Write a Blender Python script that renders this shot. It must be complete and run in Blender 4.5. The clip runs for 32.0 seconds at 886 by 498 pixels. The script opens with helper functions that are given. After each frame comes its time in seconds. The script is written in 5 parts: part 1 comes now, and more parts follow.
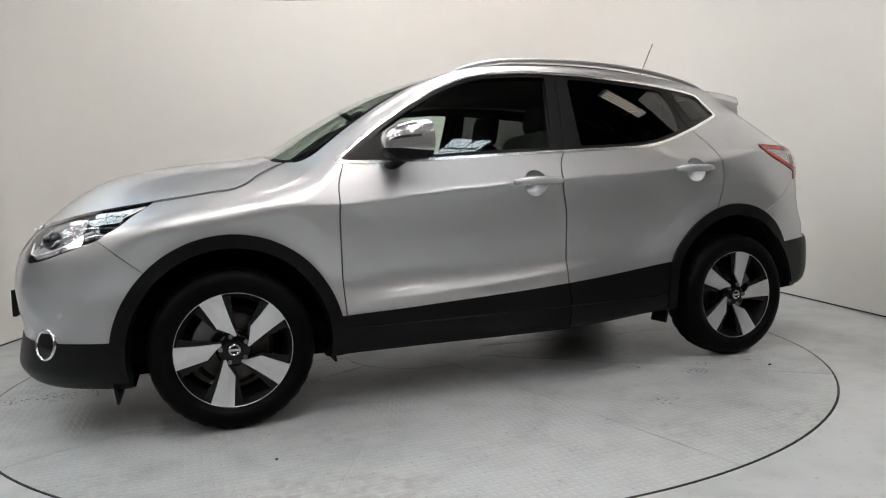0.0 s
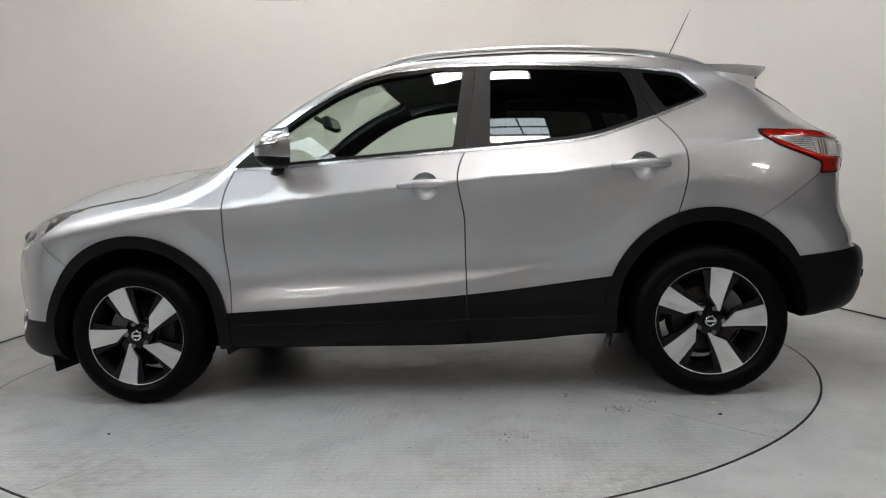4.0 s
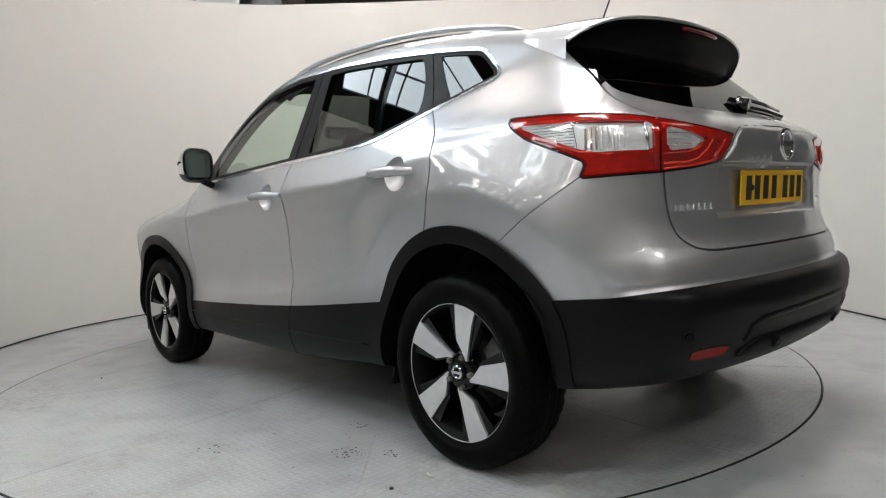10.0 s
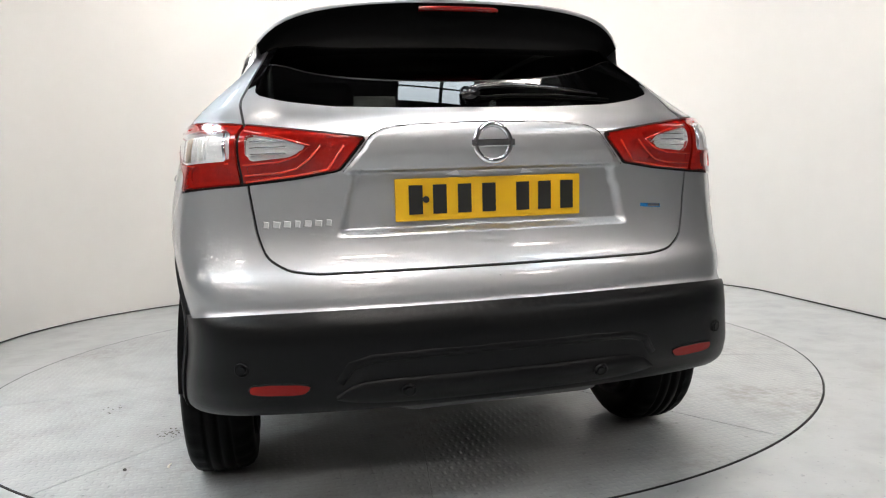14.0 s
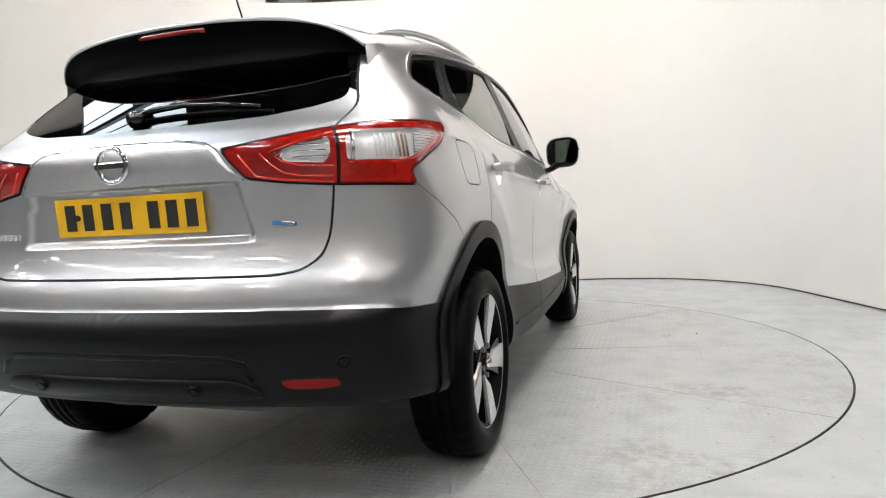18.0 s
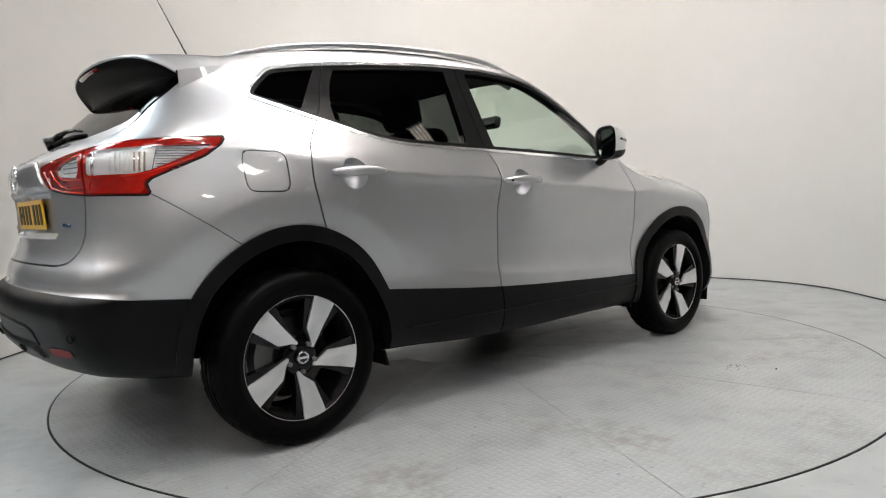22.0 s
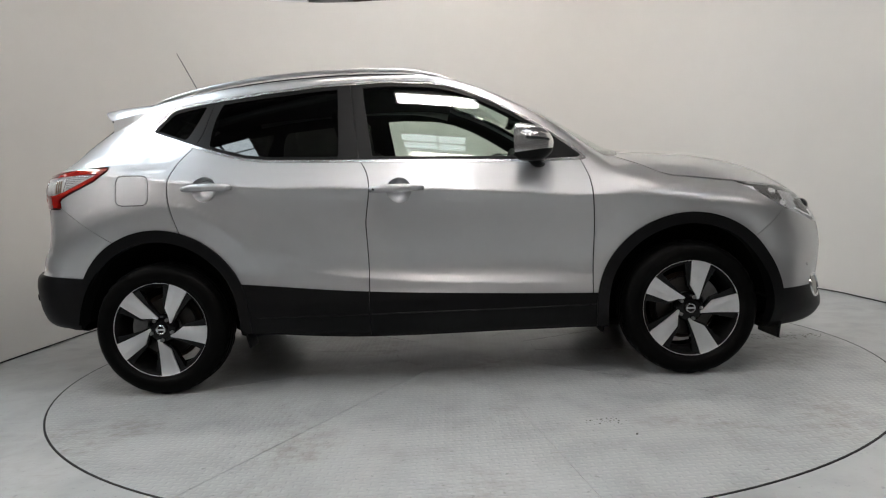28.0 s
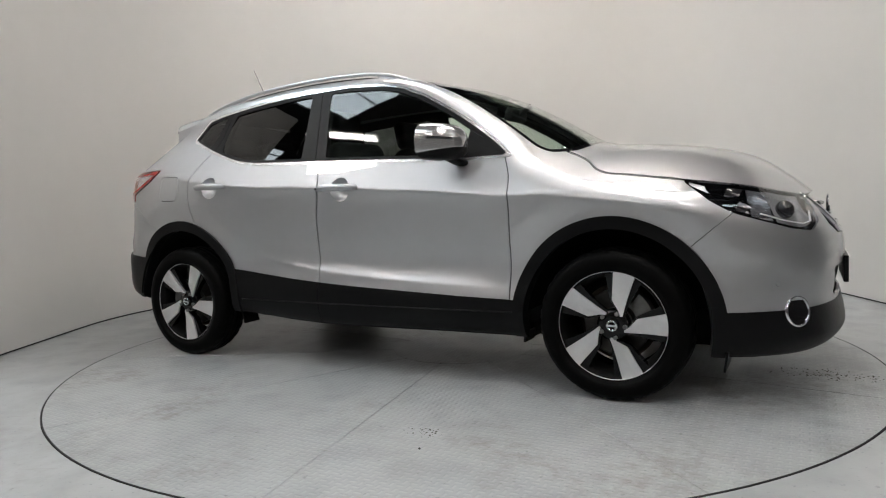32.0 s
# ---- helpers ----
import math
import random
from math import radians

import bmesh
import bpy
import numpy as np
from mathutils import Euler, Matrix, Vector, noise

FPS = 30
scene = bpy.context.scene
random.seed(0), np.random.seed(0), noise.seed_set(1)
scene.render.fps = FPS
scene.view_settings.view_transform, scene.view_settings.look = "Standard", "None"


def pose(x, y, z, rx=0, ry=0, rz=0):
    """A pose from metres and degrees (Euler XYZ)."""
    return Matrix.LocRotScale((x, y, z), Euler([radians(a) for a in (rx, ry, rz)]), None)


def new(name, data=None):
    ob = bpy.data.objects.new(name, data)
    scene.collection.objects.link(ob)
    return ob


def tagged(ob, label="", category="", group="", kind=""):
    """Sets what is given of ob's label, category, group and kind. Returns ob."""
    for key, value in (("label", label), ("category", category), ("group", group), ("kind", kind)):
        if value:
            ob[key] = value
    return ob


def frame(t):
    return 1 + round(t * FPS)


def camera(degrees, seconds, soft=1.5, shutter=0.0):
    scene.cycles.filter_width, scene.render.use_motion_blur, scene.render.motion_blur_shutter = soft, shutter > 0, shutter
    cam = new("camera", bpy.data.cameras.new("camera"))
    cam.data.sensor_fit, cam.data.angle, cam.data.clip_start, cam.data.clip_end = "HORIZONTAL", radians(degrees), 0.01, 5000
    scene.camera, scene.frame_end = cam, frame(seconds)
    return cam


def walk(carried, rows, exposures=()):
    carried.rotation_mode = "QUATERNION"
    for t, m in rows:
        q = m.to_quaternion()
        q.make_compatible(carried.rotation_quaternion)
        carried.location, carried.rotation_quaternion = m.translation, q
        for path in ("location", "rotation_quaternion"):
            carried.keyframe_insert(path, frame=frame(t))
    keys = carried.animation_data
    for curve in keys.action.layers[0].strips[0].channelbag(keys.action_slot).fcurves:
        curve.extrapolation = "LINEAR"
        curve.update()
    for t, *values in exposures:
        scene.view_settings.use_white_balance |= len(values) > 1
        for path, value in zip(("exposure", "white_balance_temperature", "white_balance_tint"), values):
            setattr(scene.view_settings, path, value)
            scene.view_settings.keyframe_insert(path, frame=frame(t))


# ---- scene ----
# The clip: a parked car turns on a turntable before a camera on a tripod, which is nudged a few times.
# World: the turntable's axis is z, the camera stands at y = -EYE_DIST and looks along +y.
EYE_DIST, EYE_H = 4.056, 0.899
AXIS = (0.2071, -0.1252)      # the turntable's axis in the car's own space (x ahead, y left, origin between the axles)
cam = camera(67.09, 32.0, soft=1.15)
# seconds, heading, pitch, roll
AIM = [
    (0, -2.64, -3.86, -2.35), (0.5, -2.73, -3.77, -2.52), (1, -2.72, -3.83, -2.46), (1.5, -2.76, -3.79, -2.53), (2, -2.76, -3.76, -2.54),
    (2.5, -2.77, -3.75, -2.50), (3, -3.76, -3.73, -2.33), (3.5, -3.79, -3.79, -2.53), (5.5, -3.77, -4.07, -2.47), (6, -3.77, -4.02, -2.54),
    (6.5, -3.75, -4.14, -2.54), (7, -3.71, -4.16, -2.44), (7.5, -3.70, -4.02, -2.51), (8, -3.69, -3.96, -2.56), (8.5, -3.72, -3.87, -2.61),
    (9, -3.67, -3.85, -2.46), (9.5, -3.73, -3.89, -2.73), (10, -3.81, -3.61, -2.81), (10.5, -3.77, -3.87, -2.72), (11, -3.72, -3.84, -2.57),
    (11.5, -3.68, -3.96, -2.53), (12, -3.69, -3.88, -2.65), (12.5, -3.68, -3.93, -2.60), (13, -3.63, -3.91, -2.52), (13.5, -3.57, -3.91, -2.48),
    (14, -3.61, -3.87, -2.43), (14.5, -3.60, -3.83, -2.45), (16.5, -3.58, -3.81, -2.55), (17, -3.60, -3.75, -2.70), (17.5, -3.64, -3.75, -2.83),
    (18, -1.71, -3.80, -2.90), (18.5, 1.08, -3.61, -2.60), (19, 1.70, -3.62, -2.59), (19.5, 1.69, -3.72, -2.53), (20, 1.72, -4.20, -2.34),
    (20.5, 1.81, -4.26, -2.33), (21, 1.87, -4.25, -2.28), (21.5, 1.83, -4.09, -2.36), (22, 1.81, -4.04, -2.36), (22.5, 1.77, -4.07, -2.35),
    (23, 1.68, -3.94, -2.41), (23.5, 1.70, -3.97, -2.48), (24, 1.67, -4.01, -2.58), (24.5, 1.69, -4.07, -2.58), (25, 1.64, -4.00, -2.58),
    (25.5, 1.61, -3.99, -2.61), (27.5, 1.54, -3.75, -2.62), (28, 1.56, -3.79, -2.56), (28.5, 1.56, -3.73, -2.52), (29, 1.57, -3.70, -2.38),
    (29.5, 1.54, -4.10, -2.26), (30, 1.52, -4.00, -2.27), (30.5, 1.54, -4.04, -2.19), (31, 1.53, -4.05, -1.96), (31.5, 1.48, -4.13, -2.07),
    (32, 1.42, -4.08, -2.09),
]
walk(cam, [(t, pose(0, -EYE_DIST, EYE_H, 90 + p, 0, y) @ pose(0, 0, 0, 0, 0, r)) for t, y, p, r in AIM],
     exposures=[(0, 0.28), (3, 0.11), (6, 0.02), (7, -0.04), (8, -0.24), (9, -0.26), (10, 0.26), (11, 0.58), (12, 0.8), (13, 0.84), (14, 0.82), (17, 0.82), (19, 0.68), (21, 0.54), (23, 0.26), (25, 0.2), (28, 0.02), (32, 0.02)])

# seconds, turn of the turntable
TURN = [
    (0, -161.85), (1, -168.73), (2, -175.60), (3, -182.50), (6, -203.09), (7, -209.97), (8, -216.93), (9, -223.99),
    (10, -231.08), (11, -238.26), (12, -245.58), (13, -252.97), (14, -260.34), (17, -282.21), (18, -289.32), (19, -296.29),
    (20, -303.42), (21, -310.61), (22, -317.74), (23, -324.81), (24, -331.79), (25, -338.74), (28, -359.56), (29, -366.47),
    (30, -373.38), (31, -380.28), (32, -387.19),
]

# ---- world, lights, exposure ----
world = bpy.data.worlds.new("workshop_air")
scene.world = world
world.use_nodes = True
world.node_tree.nodes["Background"].inputs[0].default_value = (0.62, 0.62, 0.60, 1)
world.node_tree.nodes["Background"].inputs[1].default_value = 0.02


# ---- materials ----
def material(name, colour, rough=0.5, metal=0.0, coat=0.0, vary=0.0, scale=8.0, bump=0.0, bump_scale=60.0, spec=0.5, coat_rough=0.03, rough_vary=0.0, stretch=(1, 1, 1)):
    m = bpy.data.materials.new(name)
    m.use_nodes = True
    n, l = m.node_tree.nodes, m.node_tree.links
    b = n["Principled BSDF"]
    b.inputs["Base Color"].default_value = (*colour, 1)
    b.inputs["Roughness"].default_value = rough
    b.inputs["Metallic"].default_value = metal
    b.inputs["Coat Weight"].default_value = coat
    b.inputs["Coat Roughness"].default_value = coat_rough
    b.inputs["Coat IOR"].default_value = 1.62
    b.inputs["Specular IOR Level"].default_value = spec
    co = n.new("ShaderNodeTexCoord")
    mp = n.new("ShaderNodeMapping")
    mp.inputs["Scale"].default_value = stretch
    l.new(co.outputs["Object"], mp.inputs["Vector"])
    def noise_of(s, detail=6):
        t = n.new("ShaderNodeTexNoise")
        t.inputs["Scale"].default_value, t.inputs["Detail"].default_value = s, detail
        l.new(mp.outputs["Vector"], t.inputs["Vector"])
        return t.outputs["Fac"]
    if vary:
        a, c = noise_of(scale), noise_of(scale * 7)
        mx = n.new("ShaderNodeMath")
        mx.operation = "MULTIPLY_ADD"
        l.new(a, mx.inputs[0])
        mx.inputs[1].default_value = 0.65
        sc = n.new("ShaderNodeMath")
        sc.operation = "MULTIPLY"
        l.new(c, sc.inputs[0])
        sc.inputs[1].default_value = 0.35
        l.new(sc.outputs[0], mx.inputs[2])
        mr = n.new("ShaderNodeMapRange")
        l.new(mx.outputs[0], mr.inputs["Value"])
        mr.inputs["From Min"].default_value, mr.inputs["From Max"].default_value = 0.3, 0.7
        mr.inputs["To Min"].default_value, mr.inputs["To Max"].default_value = 1 - vary, 1 + vary
        mul = n.new("ShaderNodeVectorMath")
        mul.operation = "SCALE"
        mul.inputs[0].default_value = colour
        l.new(mr.outputs[0], mul.inputs["Scale"])
        l.new(mul.outputs[0], b.inputs["Base Color"])
        if rough_vary:
            rr = n.new("ShaderNodeMapRange")
            l.new(a, rr.inputs["Value"])
            rr.inputs["From Min"].default_value, rr.inputs["From Max"].default_value = 0.3, 0.7
            rr.inputs["To Min"].default_value, rr.inputs["To Max"].default_value = rough - rough_vary, rough + rough_vary
            l.new(rr.outputs[0], b.inputs["Roughness"])
    if bump:
        bp = n.new("ShaderNodeBump")
        bp.inputs["Strength"].default_value, bp.inputs["Distance"].default_value = 1.0, bump
        l.new(noise_of(bump_scale, 3), bp.inputs["Height"])
        l.new(bp.outputs[0], b.inputs["Normal"])
    return m


def glass(name, tint, gloss=1.0, rough=0.0):
    """A thin pane: tinted straight-through light and a mirror that grows towards the grazing angle."""
    m = bpy.data.materials.new(name)
    m.use_nodes = True
    n, l = m.node_tree.nodes, m.node_tree.links
    n.remove(n["Principled BSDF"])
    t, g, mix, f = (n.new("ShaderNode" + k) for k in ("BsdfTransparent", "BsdfGlossy", "MixShader", "LayerWeight"))
    t.inputs["Color"].default_value = (*tint, 1)
    g.inputs["Color"].default_value = (gloss, gloss, gloss, 1)
    g.inputs["Roughness"].default_value = rough
    f.inputs["Blend"].default_value = 0.5
    p, q = n.new("ShaderNodeMath"), n.new("ShaderNodeMath")
    p.operation, q.operation = "POWER", "MULTIPLY_ADD"
    l.new(f.outputs["Facing"], p.inputs[0])
    p.inputs[1].default_value = 4.5
    l.new(p.outputs[0], q.inputs[0])
    q.inputs[1].default_value, q.inputs[2].default_value = 0.90, 0.06
    l.new(q.outputs[0], mix.inputs[0])
    l.new(t.outputs[0], mix.inputs[1])
    l.new(g.outputs[0], mix.inputs[2])
    l.new(mix.outputs[0], n["Material Output"].inputs[0])
    return m


def glowing(name, colour, strength):
    m = bpy.data.materials.new(name)
    m.use_nodes = True
    b = m.node_tree.nodes["Principled BSDF"]
    b.inputs["Base Color"].default_value = (*colour, 1)
    b.inputs["Emission Color"].default_value = (*colour, 1)
    b.inputs["Emission Strength"].default_value = strength
    return m


PAINT = material("silver_metallic_paint", (0.520, 0.524, 0.540), rough=0.43, metal=0.91, coat=1.0, vary=0.03, scale=3, coat_rough=0.008)
CLAD = material("black_grained_plastic", (0.0034, 0.0034, 0.0038), rough=0.38, vary=0.15, scale=20, bump=0.0003, bump_scale=420, spec=0.15)
MATTBLACK = material("matt_black_plastic", (0.003, 0.003, 0.003), rough=0.55, spec=0.10)
GAP = material("dark_gap", (0.006, 0.006, 0.006), rough=0.8)
GLOSSBLACK = material("gloss_black_plastic", (0.006, 0.006, 0.007), rough=0.08, coat=0.6, spec=0.5)
PILLAR = material("satin_black_pillar_film", (0.006, 0.006, 0.0065), rough=0.38, vary=0.1, scale=10, spec=0.16)
RUBBER = material("tyre_rubber", (0.0022, 0.0022, 0.0022), rough=0.45, vary=0.25, scale=16, bump=0.0005, bump_scale=180, spec=0.05)
CHROME = material("chrome", (0.80, 0.80, 0.82), rough=0.07, metal=1.0)
STRIPCHROME = material("polished_window_strip", (0.90, 0.90, 0.91), rough=0.22, metal=0.85)
SATIN = material("satin_aluminium", (0.62, 0.62, 0.63), rough=0.28, metal=1.0, vary=0.05, scale=30)
MACHINED = material("machined_alloy", (0.80, 0.80, 0.81), rough=0.30, metal=0.85, coat=0.5, vary=0.05, scale=25)
RIMBLACK = material("gloss_black_rim", (0.0025, 0.0025, 0.0028), rough=0.05, coat=0.12, spec=0.2)
STEEL = material("brake_disc_steel", (0.06, 0.055, 0.052), rough=0.38, metal=0.9, vary=0.15, scale=40)
CAST = material("grey_cast_metal", (0.17, 0.17, 0.17), rough=0.5, metal=0.6, vary=0.2, scale=30)
RUST = material("brown_backing_plate", (0.035, 0.022, 0.015), rough=0.8, vary=0.3, scale=25)
TRIM = material("dark_cabin_trim", (0.014, 0.014, 0.015), rough=0.75, vary=0.15, scale=12)
FABRIC = material("black_seat_fabric", (0.012, 0.012, 0.013), rough=0.9, vary=0.2, scale=60, bump=0.0008, bump_scale=300)
UNDER = material("underbody_black", (0.004, 0.004, 0.004), rough=0.85, spec=0.1, vary=0.3, scale=9)
LETTER = material("bright_plastic_letters", (0.72, 0.72, 0.73), rough=0.25, metal=0.35, coat=0.5)
GLASS = glass("green_tinted_glass", (0.80, 0.88, 0.82))
PRIVACY = glass("dark_privacy_glass", (0.10, 0.105, 0.10))
REARGLASS = glass("dark_rear_glass", (0.045, 0.047, 0.047), 0.62)
LENS = glass("clear_lamp_lens", (0.92, 0.93, 0.95))
TAILCLEAR = material("bright_lamp_bowl", (0.90, 0.89, 0.87), rough=0.28, metal=0.25, vary=0.14, scale=35, stretch=(1, 1, 4))
MIRRORCAP = material("bright_mirror_cap", (0.66, 0.66, 0.67), rough=0.20, metal=0.85, coat=1.0, coat_rough=0.01)
RED = material("red_lamp_lens", (0.32, 0.007, 0.003), rough=0.16, coat=1.0, vary=0.22, scale=45, spec=0.35, coat_rough=0.01, stretch=(1, 1, 3))
LAMPGREY = material("hazy_lamp_interior", (0.50, 0.50, 0.51), rough=0.25, metal=0.5, coat=0.6, vary=0.30, scale=18, stretch=(1, 1, 2))
DEEPRED = material("dark_red_lamp_lens", (0.17, 0.003, 0.002), rough=0.15, coat=0.9, spec=0.3, coat_rough=0.01)
GUIDE = material("bright_red_light_guide", (0.58, 0.020, 0.006), rough=0.2, coat=0.8, spec=0.4)
MIDRED = material("red_inner_lens", (0.30, 0.006, 0.003), rough=0.14, coat=1.0, vary=0.2, scale=40, spec=0.35, coat_rough=0.01)
FLUTED = material("fluted_brown_reflector", (0.42, 0.33, 0.25), rough=0.30, metal=0.55, vary=0.3, scale=80)
REFLECTOR = material("red_reflector", (0.22, 0.006, 0.004), rough=0.3, coat=0.1, spec=0.12, bump=0.0006, bump_scale=240)
CLEARLAMP = material("silvered_lamp_bowl", (0.60, 0.60, 0.62), rough=0.20, metal=0.9, vary=0.14, scale=35, stretch=(1, 1, 4))
YELLOW = material("yellow_plate", (0.78, 0.44, 0.010), rough=0.35, coat=0.3)
WHITEPLATE = material("white_plate", (0.75, 0.75, 0.72), rough=0.35, coat=0.3)
INK = material("black_ink", (0.01, 0.01, 0.01), rough=0.5)
BLUE = material("blue_badge", (0.02, 0.20, 0.50), rough=0.2, coat=0.6)
MIRROR = material("mirror_glass", (0.16, 0.165, 0.175), rough=0.01, metal=1.0)
WHITE = material("white_plastic", (0.75, 0.75, 0.75), rough=0.4)


# ---- mesh helpers ----
def mesh_ob(name, verts, faces, mat, parent=None, label="", smooth=True, normals=None):
    me = bpy.data.meshes.new(name)
    me.from_pydata([tuple(v) for v in verts], [], [tuple(f) for f in faces])
    me.polygons.foreach_set("use_smooth", [smooth] * len(me.polygons))
    me.materials.append(mat)
    if normals is not None:
        me.normals_split_custom_set_from_vertices([tuple(v) for v in normals])
    me.update()
    ob = new(name, me)
    ob.parent = parent
    if label:
        tagged(ob, label)
    return ob


def part(name, bm, mat, parent=None, label="", smooth=False):
    """Links a bmesh as one mesh object under a thing or a part."""
    bmesh.ops.recalc_face_normals(bm, faces=bm.faces)
    me = bpy.data.meshes.new(name)
    bm.to_mesh(me)
    bm.free()
    me.materials.append(mat)
    me.polygons.foreach_set("use_smooth", [smooth] * len(me.polygons))
    ob = new(name, me)
    ob.parent = parent
    if label:
        tagged(ob, label)
    return ob


def box(w, d, h, at=(0, 0, 0), turn=(0, 0, 0), bevel=0.0, bm=None):
    bm = bm or bmesh.new()
    m = pose(*at, *turn)
    new_bm = bmesh.new()
    bmesh.ops.create_cube(new_bm, size=1)
    bmesh.ops.scale(new_bm, verts=new_bm.verts, vec=(w, d, h))
    if bevel:
        bmesh.ops.bevel(new_bm, geom=new_bm.edges[:], offset=bevel, segments=2, affect="EDGES", profile=0.6)
    bmesh.ops.transform(new_bm, matrix=m, verts=new_bm.verts)
    me = bpy.data.meshes.new("tmp")
    new_bm.to_mesh(me)
    new_bm.free()
    bm.from_mesh(me)
    bpy.data.meshes.remove(me)
    return bm


def tube(r, depth, at=(0, 0, 0), turn=(0, 0, 0), r2=None, seg=24, bm=None):
    bm = bm or bmesh.new()
    bmesh.ops.create_cone(bm, cap_ends=True, segments=seg, radius1=r, radius2=r if r2 is None else r2, depth=depth, matrix=pose(*at, *turn))
    return bm


def sweep(path, radius, seg=10, bm=None, flat=1.0, closed=False):
    """A tube along a path of points; flat squeezes its height."""
    bm = bm or bmesh.new()
    rings, n = [], len(path)
    for i, p in enumerate(path):
        p = Vector(p)
        a = Vector(path[(i - 1) % n if closed else max(i - 1, 0)])
        b = Vector(path[(i + 1) % n if closed else min(i + 1, n - 1)])
        d = (b - a).normalized()
        u = d.cross(Vector((0, 0, 1)))
        u = u.normalized() if u.length > 1e-4 else Vector((1, 0, 0))
        v = u.cross(d)
        r = radius[i] if isinstance(radius, (list, tuple)) else radius
        rings.append([bm.verts.new(p + u * (r * math.cos(k * math.tau / seg)) + v * (r * flat * math.sin(k * math.tau / seg))) for k in range(seg)])
    pairs = list(zip(rings, rings[1:] + rings[:1])) if closed else list(zip(rings, rings[1:]))
    for a, b in pairs:
        for k in range(seg):
            bm.faces.new((a[k], a[(k + 1) % seg], b[(k + 1) % seg], b[k]))
    if not closed:
        bm.faces.new(rings[0][::-1])
        bm.faces.new(rings[-1])
    return bm


def prism(outline, depth, at=Matrix(), bm=None):
    """An outline in x, y, made depth thick downwards from z = 0."""
    bm = bm or bmesh.new()
    top = [bm.verts.new(at @ Vector((x, y, 0))) for x, y in outline]
    low = [bm.verts.new(at @ Vector((x, y, -depth))) for x, y in outline]
    bm.faces.new(top)
    bm.faces.new(low[::-1])
    for i in range(len(outline)):
        j = (i + 1) % len(outline)
        bm.faces.new((top[i], low[i], low[j], top[j]))
    return bm


def lathe(profile, seg, bm=None, at=Matrix()):
    """Turns a profile of (radius, along) about the y axis."""
    bm = bm or bmesh.new()
    rings = [[bm.verts.new(at @ Vector((r * math.cos(k * math.tau / seg), y, r * math.sin(k * math.tau / seg)))) for k in range(seg)] for r, y in profile]
    for a, b in zip(rings, rings[1:]):
        for k in range(seg):
            bm.faces.new((a[k], a[(k + 1) % seg], b[(k + 1) % seg], b[k]))
    return bm


